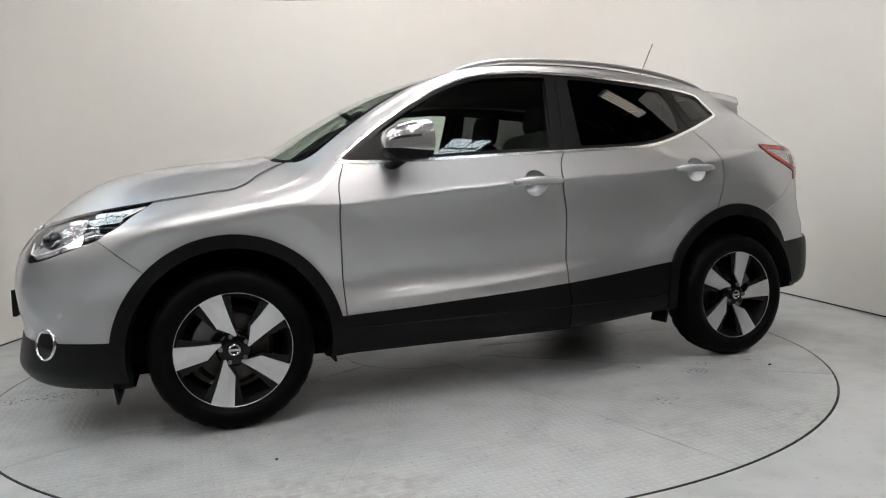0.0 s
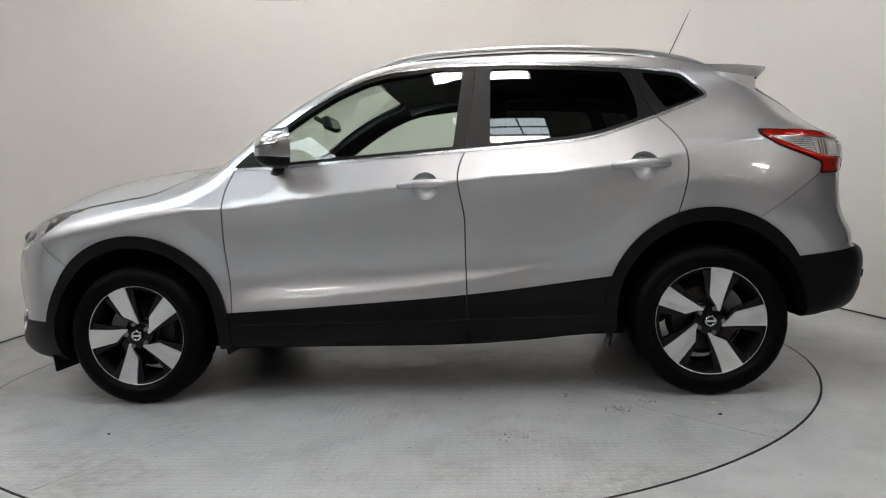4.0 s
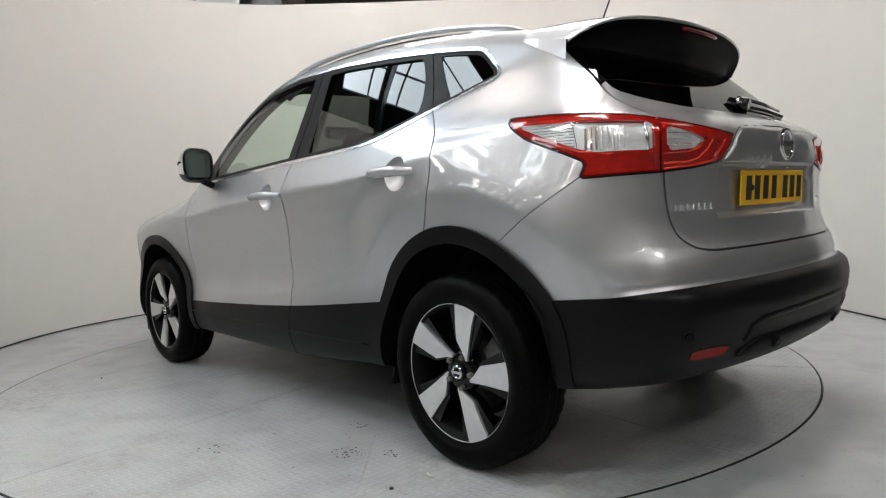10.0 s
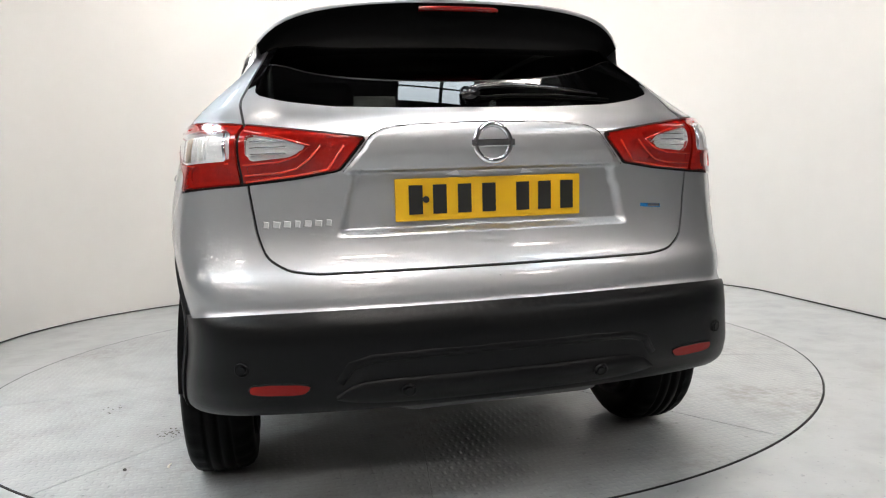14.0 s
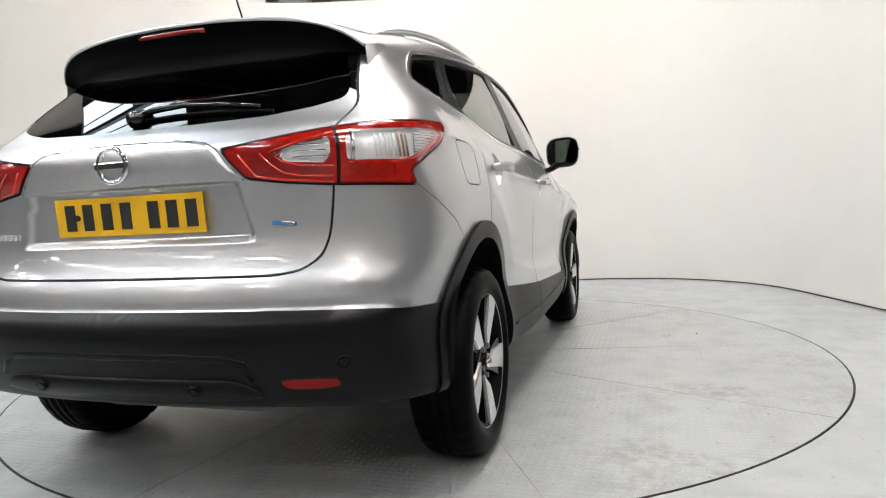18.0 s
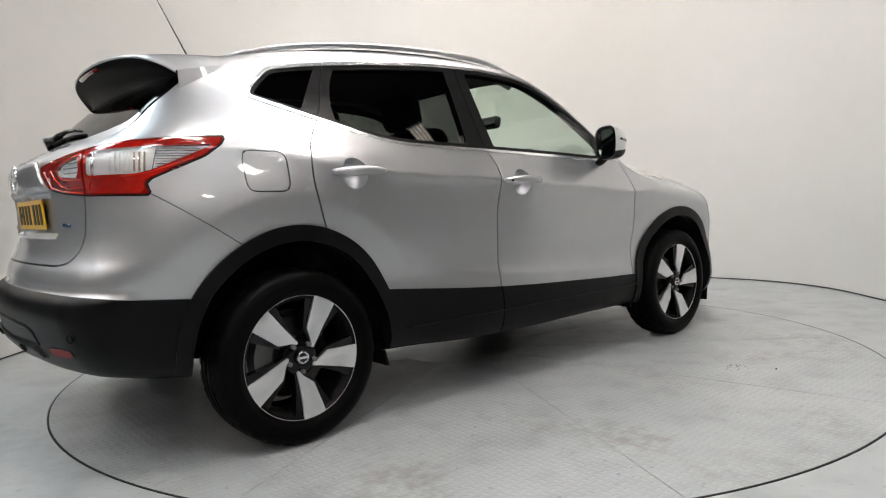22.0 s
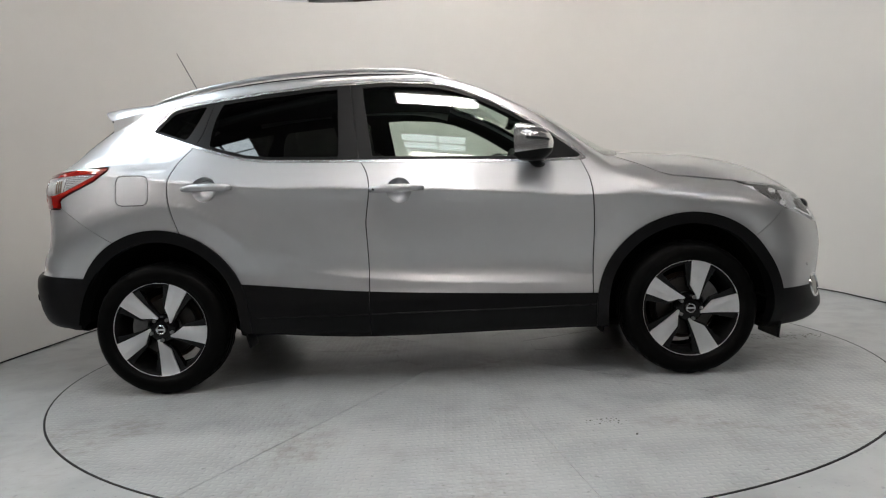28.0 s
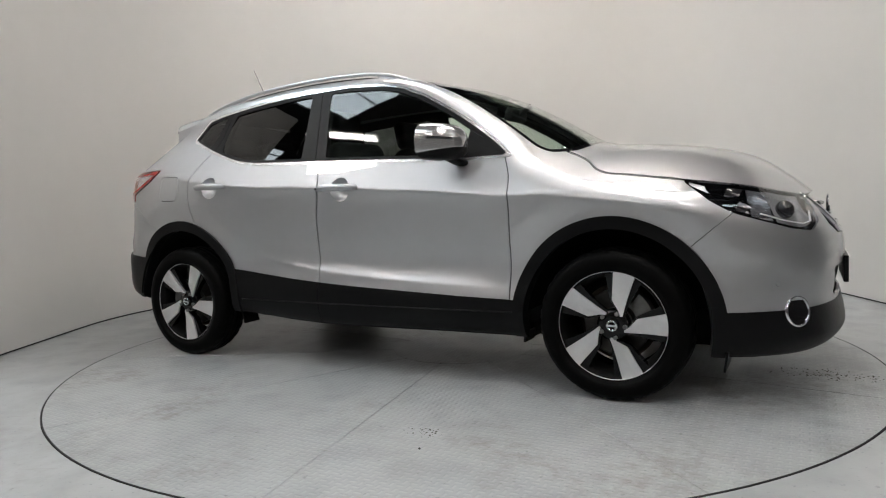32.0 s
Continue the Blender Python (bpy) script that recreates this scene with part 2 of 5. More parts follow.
# ---- the studio: a curved white wall, a painted floor, the workshop above ----
WALL_H = 3.08
def painted_floor(name, tread):
    """Light grey floor paint, scuffed; tread: the raised bars of chequer plate show through it."""
    m = material(name, (0.40, 0.415, 0.42), rough=0.40, spec=0.12)
    n, l = m.node_tree.nodes, m.node_tree.links
    b = n["Principled BSDF"]
    co = n.new("ShaderNodeTexCoord")
    def tex(scale, detail, dist=0.0):
        t = n.new("ShaderNodeTexNoise")
        t.inputs["Scale"].default_value, t.inputs["Detail"].default_value, t.inputs["Distortion"].default_value = scale, detail, dist
        l.new(co.outputs["Object"], t.inputs["Vector"])
        return t.outputs["Fac"]
    def ramp(src, lo, hi, a, c):
        r = n.new("ShaderNodeMapRange")
        l.new(src, r.inputs["Value"])
        for k, v in zip(("From Min", "From Max", "To Min", "To Max"), (lo, hi, a, c)):
            r.inputs[k].default_value = v
        return r.outputs[0]
    def math_node(op, a, c):
        q = n.new("ShaderNodeMath")
        q.operation = op
        for i, v in enumerate((a, c)):
            if isinstance(v, (int, float)):
                q.inputs[i].default_value = v
            else:
                l.new(v, q.inputs[i])
        return q.outputs[0]
    broad = ramp(tex(0.9, 3, 0.3), 0.3, 0.72, 0.93, 1.05)
    stain = ramp(tex(5.0, 8, 0.3), 0.45, 0.80, 1.0, 0.78)
    fleck = ramp(tex(42, 4), 0.64, 0.78, 1.0, 0.55)
    shade = math_node("MULTIPLY", math_node("MULTIPLY", broad, stain), fleck)
    sc = n.new("ShaderNodeVectorMath")
    sc.operation = "SCALE"
    sc.inputs[0].default_value = (0.40, 0.415, 0.42)
    l.new(shade, sc.inputs["Scale"])
    # brown tyre dirt in patches, and long thin scuffs
    patch = math_node("MULTIPLY", ramp(tex(1.7, 5, 0.6), 0.50, 0.68, 0.0, 1.0), ramp(tex(19, 6, 0.4), 0.40, 0.66, 0.0, 1.0))
    long = n.new("ShaderNodeMapping")
    long.inputs["Scale"].default_value, long.inputs["Rotation"].default_value = (2.2, 34, 1), (0, 0, 0.5)
    l.new(co.outputs["Object"], long.inputs["Vector"])
    streak = n.new("ShaderNodeTexNoise")
    streak.inputs["Scale"].default_value, streak.inputs["Detail"].default_value = 1.0, 5
    l.new(long.outputs[0], streak.inputs["Vector"])
    scuff = math_node("MULTIPLY", ramp(streak.outputs["Fac"], 0.63, 0.72, 0.0, 1.0), ramp(tex(2.6, 3), 0.48, 0.60, 0.0, 1.0))
    dirt = math_node("MINIMUM", math_node("ADD", math_node("MULTIPLY", patch, 0.42 if tread else 0.16), math_node("MULTIPLY", scuff, 0.30)), 0.6)
    soiled = n.new("ShaderNodeMix")
    soiled.data_type = "RGBA"
    l.new(dirt, soiled.inputs[0])
    l.new(sc.outputs[0], soiled.inputs[6])
    soiled.inputs[7].default_value = (0.17, 0.145, 0.11, 1)
    l.new(soiled.outputs[2], b.inputs["Base Color"])
    l.new(ramp(tex(3.1, 6, 0.8), 0.3, 0.7, 0.30, 0.42), b.inputs["Roughness"])
    height = ramp(tex(55, 4), 0, 1, 0, 0.12)
    if tread:
        # two families of short bars at right angles, in a chequer of 32 mm cells
        sep = n.new("ShaderNodeSeparateXYZ")
        l.new(co.outputs["Object"], sep.inputs[0])
        cell = 0.032
        u = math_node("DIVIDE", sep.outputs[0], cell)
        v = math_node("DIVIDE", sep.outputs[1], cell)
        which = math_node("MODULO", math_node("ADD", math_node("ADD", math_node("FLOOR", u, 0), math_node("FLOOR", v, 0)), 2000), 2)
        fu = math_node("ABSOLUTE", math_node("SUBTRACT", math_node("FRACT", u, 0), 0.5), 0)
        fv = math_node("ABSOLUTE", math_node("SUBTRACT", math_node("FRACT", v, 0), 0.5), 0)
        def bar(a, c):
            return math_node("MULTIPLY", ramp(a, 0.30, 0.48, 1, 0), ramp(c, 0.06, 0.24, 1, 0))
        one, two = bar(fu, fv), bar(fv, fu)
        lug = math_node("ADD", math_node("MULTIPLY", one, which), math_node("MULTIPLY", two, math_node("SUBTRACT", 1, which)))
        worn = ramp(tex(1.3, 3, 0.2), 0.36, 0.66, 0.35, 1.0)
        height = math_node("ADD", height, math_node("MULTIPLY", lug, worn))
        # bars lighter, plate between darker: shade of the relief put into the colour
        l.new(math_node("MULTIPLY", shade, ramp(math_node("MULTIPLY", lug, worn), 0.0, 0.8, 0.95, 1.04)), sc.inputs["Scale"])
    bp = n.new("ShaderNodeBump")
    bp.inputs["Strength"].default_value, bp.inputs["Distance"].default_value = 1.0, 0.0060
    l.new(height, bp.inputs["Height"])
    l.new(bp.outputs[0], b.inputs["Coat Normal"])
    b.inputs["Coat Weight"].default_value, b.inputs["Coat Roughness"].default_value, b.inputs["Coat IOR"].default_value = 0.50, 0.17, 1.45
    fine = n.new("ShaderNodeBump")
    fine.inputs["Strength"].default_value, fine.inputs["Distance"].default_value = 0.12, 0.0026
    l.new(height, fine.inputs["Height"])
    l.new(fine.outputs[0], b.inputs["Normal"])
    return m


FLOORPAINT = painted_floor("grey_floor_paint", False)
TREADPLATE = painted_floor("painted_chequer_plate", True)
WALLPAINT = material("white_wall_paint", (0.62, 0.604, 0.582), rough=0.55, vary=0.02, scale=0.9, bump=0.0004, bump_scale=30)
DARKGREY = material("dark_roof_sheet", (0.05, 0.05, 0.055), rough=0.7, vary=0.2, scale=2)
BEAM = material("painted_roof_steel", (0.16, 0.17, 0.18), rough=0.5, vary=0.15, scale=4)
DARKFLOOR = material("dark_floor_surround", (0.10, 0.098, 0.095), rough=0.7, vary=0.25, scale=1.5, bump=0.001, bump_scale=40)
OUTER = material("workshop_block_wall", (0.15, 0.15, 0.15), rough=0.8, vary=0.12, scale=2, bump=0.003, bump_scale=20)
SKYLIGHT = glowing("translucent_roof_light", (0.82, 0.93, 1.0), 6.5)
# strengths set by place, not age, to balance light on car and wall
TUBELIGHT = glowing("fluorescent_tube", (1.0, 0.93, 0.87), 38.0)
STRONGTUBE = glowing("strong_fluorescent_tube", (1.0, 0.94, 0.89), 70.0)
DIMTUBE = glowing("dim_fluorescent_tube", (1.0, 0.9, 0.8), 2.5)
MIDTUBE = glowing("mid_fluorescent_tube", (1.0, 0.92, 0.84), 18.0)
FILLTUBE = glowing("fill_fluorescent_tube", (1.0, 0.92, 0.85), 40.0)

TABLE_R = 2.224
def studio_outline():
    """The curved wall's foot, from behind the camera on one side to behind it on the other."""
    pts = [(3.21, -0.7), (3.21, -0.1), (3.21, 0.6)]
    pts += [(1.61 + 1.60 * math.cos(radians(a)), 1.55 + 1.60 * math.sin(radians(a))) for a in range(0, 91, 5)]
    pts += [(-0.99 + 2.02 * math.cos(radians(a)), 1.13 + 2.02 * math.sin(radians(a))) for a in range(90, 181, 5)]
    return pts + [(-3.01, 0.6), (-3.01, 0.1), (-3.01, -0.45)]


def build_studio():
    n = 160
    ring = [(math.cos(i * math.tau / n), math.sin(i * math.tau / n)) for i in range(n)]
    r_in = TABLE_R + 0.010
    verts = [(x * r_in, y * r_in, 0) for x, y in ring] + [(x * 4.9, y * 4.9, 0) for x, y in ring] + [(x * r_in, y * r_in, -0.15) for x, y in ring]
    faces = [(i, i + n, (i + 1) % n + n, (i + 1) % n) for i in range(n)] + [(i, (i + 1) % n, (i + 1) % n + 2 * n, i + 2 * n) for i in range(n)]
    tagged(mesh_ob("floor", verts, faces, FLOORPAINT, smooth=False), "light grey painted concrete floor, scuffed", "floor", kind="structure")
    # outer ring added out of view, dark to cut light bounced under the car
    verts = [(x * 4.9, y * 4.9, 0) for x, y in ring] + [(x * 27, y * 27, 0) for x, y in ring]
    tagged(mesh_ob("floor_workshop", verts, [(i, i + n, (i + 1) % n + n, (i + 1) % n) for i in range(n)], DARKFLOOR, smooth=False), "unseen dark floor added round the studio to cut bounced light", "floor", kind="structure")
    pit = tube(TABLE_R + 0.02, 0.02, (0, 0, -0.16), seg=64)
    tagged(part("pit_floor", pit, GAP), "dark pit beneath the turntable", "floor", kind="structure")
    # wall with thickness
    pts = studio_outline()
    def off(k):
        a, b = Vector(pts[max(k - 1, 0)]), Vector(pts[min(k + 1, len(pts) - 1)])
        d = (b - a).normalized()
        return Vector((d.y, -d.x)) * 0.10
    bm = bmesh.new()
    cols = []
    for k, p in enumerate(pts):
        o = off(k)
        cols.append([bm.verts.new(c) for c in ((*p, 0), (*p, WALL_H), (p[0] + o.x, p[1] + o.y, WALL_H), (p[0] + o.x, p[1] + o.y, 0))])
    for a, b in zip(cols, cols[1:]):
        for i in range(3):
            bm.faces.new((a[i], b[i], b[i + 1], a[i + 1]))
    wall = part("wall_curved", bm, WALLPAINT, smooth=True)
    wall.data.set_sharp_from_angle(angle=radians(40))
    tagged(wall, "smooth white curved studio wall", "wall", kind="structure")
    # the dark joint at the wall's foot
    bm = bmesh.new()
    cols = []
    for k, p in enumerate(pts):
        o = off(k).normalized()
        q = (p[0] - o.x * 0.006, p[1] - o.y * 0.006)
        cols.append([bm.verts.new(c) for c in ((*q, 0.003), (*q, 0.011), (*p, 0.011))])
    for a, b in zip(cols, cols[1:]):
        for i in range(2):
            bm.faces.new((a[i], b[i], b[i + 1], a[i + 1]))
    tagged(part("trim", bm, GAP), "thin dark sealant line at the wall's foot", "trim", kind="structure")
    # the workshop round it
    for name, at, size in (("wall_north", (-5, 12, 3.5), (36, .2, 7)), ("wall_south", (-5, -13, 3.5), (36, .2, 7)), ("wall_east", (11, 0, 3.5), (.2, 26, 7)), ("wall_west", (-21, 0, 3.5), (.2, 26, 7))):
        tagged(part(name, box(*size, at), OUTER), "plain painted block workshop wall", "wall", kind="structure")
    bm = bmesh.new()
    # roof lights: middle, width and depth
    lights = [(-13.0, -5.8, 1.2, 1.7), (-13.0, -1.2, 1.2, 1.7), (-9.4, -5.8, 1.2, 1.7), (-9.4, -0.2, 1.2, 3.2), (-4.9, 0.4, 2.4, 4.2), (-4.6, -5.4, 1.8, 2.0), (0.0, -6.1, 1.5, 1.5), (4.4, -5.8, 1.2, 1.7), (0.95, -0.8, 1.1, 1.4), (0.05, 2.8, 1.2, 1.7)]
    xs = sorted({-21, 11, *(x - w / 2 for x, _, w, _ in lights), *(x + w / 2 for x, _, w, _ in lights)})
    ys = sorted({-13, 12, *(y - d / 2 for _, y, _, d in lights), *(y + d / 2 for _, y, _, d in lights)})
    for x0, x1 in zip(xs, xs[1:]):
        for y0, y1 in zip(ys, ys[1:]):
            cx, cy = (x0 + x1) / 2, (y0 + y1) / 2
            if any(abs(cx - x) < w / 2 and abs(cy - y) < d / 2 for x, y, w, d in lights):
                continue
            box(x1 - x0, y1 - y0, 0.08, (cx, cy, 6.04), bm=bm)
    tagged(part("ceiling", bm, DARKGREY), "dark sheeted workshop roof", "ceiling", kind="structure")
    for x, y, w, d in lights:
        sky = new("skylight")
        sky.location = (x, y, 6.04)
        part("pane", box(w, d, 0.02, (0, 0, 0.03)), SKYLIGHT, sky)
        bays = max(3, round(d / 1.05))
        part("glazing_bar", box(0.045, d, 0.05, (w * 0.06, 0, 0)), BEAM, sky)
        for k in range(1, bays):
            part("glazing_bar", box(w, 0.045, 0.05, (0, d * (k / bays - 0.5), -0.002)), BEAM, sky)
        tagged(sky, "bright translucent roof light with dark glazing bars", "skylight", "skylights in the roof")
    for y in (-9.6, -7.2, -3.2, 0.8, 4.8, 9.2):
        beam = part("roof_beam", box(31.8, 0.16, 0.3, (-5, y, 5.85), bevel=0.01), BEAM)
        tagged(beam, "grey painted steel roof beam", "beam", "beams under the roof")
    for x, y, turn in TUBES:
        lamp = new("batten_light")
        lamp.matrix_world = pose(x, y, 4.6, 0, 0, turn)
        part("housing", box(1.28, 0.36, 0.06, (0, 0, 0.055), bevel=0.01), WHITE, lamp)
        for k in range(4):
            part("tube", tube(0.019, 1.2, (0, -0.126 + 0.084 * k, 0), (0, 90, 0), seg=12), STRONGTUBE if (x, y) in BRIGHT else DIMTUBE if (x, y) in FAINT else MIDTUBE if x < -7 else FILLTUBE if (y > -1 and abs(x) < 2) or y < -8 else TUBELIGHT, lamp, smooth=True)
        for s in (-1, 1):
            part("hanger", tube(0.004, 1.38, (0.5 * s, 0, 0.72), seg=6), BEAM, lamp)
        tagged(lamp, "white fluorescent lamp with four tubes, hung from the roof", "lamp", "fluorescent lamps")
    # what shows over the wall's top edge
    shelf = new("storage_rack")
    part("upright", box(0.08, 0.08, 4.6, (-1.35, 4.6, 2.3)), BEAM, shelf)
    part("upright", box(0.08, 0.08, 4.6, (0.9, 4.6, 2.3)), BEAM, shelf)
    part("shelf", box(2.6, 0.5, 0.05, (-0.2, 4.6, 3.1)), DARKGREY, shelf)
    tagged(shelf, "dark steel storage rack behind the studio wall", "rack")
    for w, x, mat, label in ((0.5, -2.0, WHITE, "white board"), (0.34, -1.42, CAST, "grey metal panel"), (0.22, -1.08, RUST, "brown cardboard panel")):
        b = part("panel_board", box(w, 0.06, 3.7, (x, 4.3, 1.85)), mat)
        tagged(b, label + " standing behind the studio wall", "panel")


# the three lamps over the table are added, unseen, to light the wall
BRIGHT, FAINT = [(0.1, -2.65)], [(4.9, -1.3)]
TUBES = [(0.1, -2.65, 0), (0.1, -5.0, 0), (-5.0, -1.8, -42), (4.9, -1.3, 0), (1.3, 1.0, 0), (-0.8, 1.0, 0), (1.3, -0.8, 0), (-4.75, -4.65, 0), (4.9, -4.65, 0), (-8.2, -1.3, 0), (-8.2, -4.65, 0), (-11.6, -1.3, 0), (-11.6, -4.65, 0), (-16.0, -1.3, 0), (-16.0, -4.65, 0), (-8.2, 3.2, 0), (-11.6, 3.2, 0), (-4.75, -8.2, 0), (0.1, -8.2, 0), (4.9, -8.2, 0), (-8.2, -8.2, 0), (-11.6, -8.2, 0), (-16.0, -8.2, 0)]
build_studio()


# ---- the turntable: ten sector plates round a middle disc ----
def build_turntable():
    table = new("turntable")
    r0 = 0.42
    lo, hi = radians(0.05), radians(36 - 0.05)
    n = 16
    arc = [lo + (hi - lo) * i / n for i in range(n + 1)]
    def at(r, a):
        return (r * math.cos(a), r * math.sin(a))
    g = 0.0012 / r0
    outline = [at(TABLE_R, a) for a in arc] + [at(r0 + 0.004, a) for a in ((hi - g * 2, (lo + hi) / 2, lo + g * 2))]
    for k in range(10):
        bm = prism(outline, 0.03, pose(0, 0, 0.002, 0, 0, 0))
        bmesh.ops.rotate(bm, verts=bm.verts, cent=(0, 0, 0), matrix=Matrix.Rotation(radians(64 + 36 * k), 3, "Z"))
        part("sector_plate", bm, TREADPLATE, table)
    disc = prism([at(r0, i * math.tau / 48) for i in range(48)], 0.03, pose(0, 0, 0.003))
    part("middle_disc", disc, TREADPLATE, table)
    part("base", tube(TABLE_R - 0.01, 0.05, (0, 0, -0.0255), seg=96), FLOORPAINT, table)
    bm = lathe([(TABLE_R + 0.001, -0.05), (TABLE_R + 0.001, 0.0022), (TABLE_R + 0.007, 0.0022), (TABLE_R + 0.007, -0.05)], 160, at=pose(0, 0, 0, 90))
    part("edge_seal", bm, GAP, table, "black rubber edge seal")
    return tagged(table, "round turntable of grey painted chequer plate sectors, scuffed", "turntable")


turntable = build_turntable()


def curve(pts):
    """A smooth curve through the points, as a function of the first number."""
    p = np.array(sorted(pts), float)
    x, y = p[:, 0], p[:, 1]
    h, s = np.diff(x), np.diff(y) / np.diff(x)
    m = np.empty_like(x)
    m[0], m[-1] = s[0], s[-1]
    m[1:-1] = (s[:-1] * h[1:] + s[1:] * h[:-1]) / (h[1:] + h[:-1])
    def f(q):
        q = np.clip(q, x[0], x[-1])
        i = np.clip(np.searchsorted(x, q) - 1, 0, len(h) - 1)
        t = (q - x[i]) / h[i]
        return ((1 + 2 * t) * (1 - t) ** 2) * y[i] + t * (1 - t) ** 2 * h[i] * m[i] + t * t * (3 - 2 * t) * y[i + 1] + t * t * (t - 1) * h[i] * m[i + 1]
    return f

def smax(a, b, k):
    h = np.clip(0.5 + 0.5 * (a - b) / k, 0, 1)
    return b + (a - b) * h + k * h * (1 - h)

def step(a, b, q):
    t = np.clip((q - a) / (b - a), 0, 1)
    return t * t * (3 - 2 * t)

# ---- the body's shape: x ahead, y left, z up, the origin on the ground between the axles ----
HALF = curve([(-2.4, .60), (-2.15, .72), (-2.0, .772), (-1.8, .822), (-1.6, .868), (-1.3, .896), (-.8, .902), (0, .904), (.85, .898), (1.3, .905), (1.55, .900), (1.75, .875), (1.95, .815), (2.1, .74), (2.3, .6)])
LOW = curve([(0, -.16), (.18, -.10), (.25, -.035), (.32, -.004), (.42, .004), (.50, -.008), (.58, -.014), (.68, -.004), (.78, .003), (.90, .004), (1.0, 0), (2, 0)])
SHOULDER = curve([(-2.3, 1.14), (-1.8, 1.12), (-1.5, 1.105), (-1.2, 1.06), (-.8, 1.012), (-.27, .987), (.06, .967), (.45, .941), (.86, .909), (1.2, .93), (1.5, .93), (2.2, .9)])
TAPER = curve([(-2.2, .20), (-1.7, .155), (-1.4, .105), (-1.0, .045), (-.6, .01), (-.2, 0), (.5, 0), (.9, .03), (1.2, .05), (2, .08)])
NOSE = curve([(.0, 1.95), (.17, 2.04), (.21, 2.15), (.27, 2.215), (.34, 2.215), (.42, 2.20), (.52, 2.215), (.62, 2.222), (.72, 2.205), (.80, 2.17), (.87, 2.12), (.93, 2.05), (1.1, 1.85)])
TAIL = curve([(.0, -1.75), (.30, -1.95), (.36, -2.07), (.42, -2.115), (.50, -2.140), (.585, -2.146), (.612, -2.136), (.636, -2.106), (.665, -2.102), (.71, -2.090), (.745, -2.07), (.80, -2.052), (.90, -2.045), (.975, -2.05), (1.04, -2.06), (1.09, -2.05), (1.125, -2.01), (1.155, -1.955), (1.3, -1.79), (1.45, -1.62), (1.7, -1.33)])
CROWN = curve([(-2.3, 1.30), (-1.95, 1.39), (-1.7, 1.45), (-1.5, 1.498), (-1.2, 1.540), (-.8, 1.570), (-.4, 1.583), (-.15, 1.582), (.1, 1.572), (.32, 1.537), (.5, 1.483), (.67, 1.41), (.85, 1.315), (1.0, 1.228), (1.09, 1.182), (1.17, 1.162), (1.31, 1.150), (1.44, 1.139), (1.6, 1.119), (1.75, 1.088), (1.87, 1.044), (1.97, .988), (2.05, .929), (2.12, .86), (2.3, .7)])
DROP = curve([(-2.3, .20), (-1.6, .10), (-1.2, .055), (-.5, .045), (.1, .06), (.4, .11), (.9, .19), (1.2, .265), (1.6, .305), (2.3, .24)])
SWEEP = curve([(-2.3, 0), (0, 0), (.35, .16), (.8, .22), (1.1, .2), (1.3, .05), (1.5, 0), (2.3, 0)])
RAISED = curve([(.9, .44), (.984, .39), (1.035, .347), (1.073, .312), (1.09, .27), (1.10, .16), (1.106, .0), (1.2, -.5)])
FLOOR = curve([(-2.3, .36), (-1.9, .34), (-1.3, .30), (-.8, .275), (-.45, .25), (.7, .245), (1.3, .23), (1.8, .20), (2.0, .195), (2.3, .19)])
RIDGE = curve([(-1.2, .70), (-.676, .621), (-.51, .586), (-.29, .554), (.15, .515), (.70, .488), (1.2, .47)])
WHEELS = ((1.323, .335), (-1.323, .335))

def side(x, z):
    y = HALF(x) + LOW(z)
    s = SHOULDER(x)
    d = z - s
    up = (np.sqrt(d * d + .00003) + d) / 2
    dn = (np.sqrt(d * d + .00003) - d) / 2
    y = y - .024 * (1 - np.exp(-dn / .065)) * step(-1.55, -.70, x) * step(1.25, .75, x)
    y = y - .35 * np.clip(z - .80, 0, .32) ** 2 * step(-.75, -1.55, x)
    ridge = RIDGE(x)
    e = z - ridge
    over = (np.sqrt(e * e + .00003) + e) / 2
    y = y + .020 * np.exp(-over / .055) * step(-.90, -.25, x) * step(.95, .55, x)
    y = y - .40 * up - TAPER(x) * step(0, .30, d)
    for wx, wz in WHEELS:
        r = np.hypot(x - wx, (z - wz) * .96)
        y = y + (.009 * step(.78, .606, r) + .003 * step(.614, .580, r) - .13 * np.clip(.602 - r, 0, .12)) * step(.30, .75, (z - wz) / np.maximum(r, .01))
    return y

def body(x, y, z):
    """Below nought inside the body."""
    y = np.abs(y)
    a = y - side(x, z)
    f = x - NOSE(z) + .20 * y ** 2 + .33 * y ** 4
    recess = step(.395, .365, y + .25 * (z - .9)) * step(.815, .840, z) * step(.990, .974, z)
    raised = step(0, .020, RAISED(z) - y) * step(.974, .990, z)
    r = TAIL(z) + .16 * y ** 2 + .10 * y ** 4 + .024 * recess - .009 * raised - x
    t = z - CROWN(x + SWEEP(x) * y ** 2) + DROP(x) * y ** 2
    b = FLOOR(x) - z
    a = smax(a, f, .16)
    a = smax(a, r, .13)
    a = smax(a, t, np.where(x > 1.15, .06, .065))
    return smax(a, b, .05)


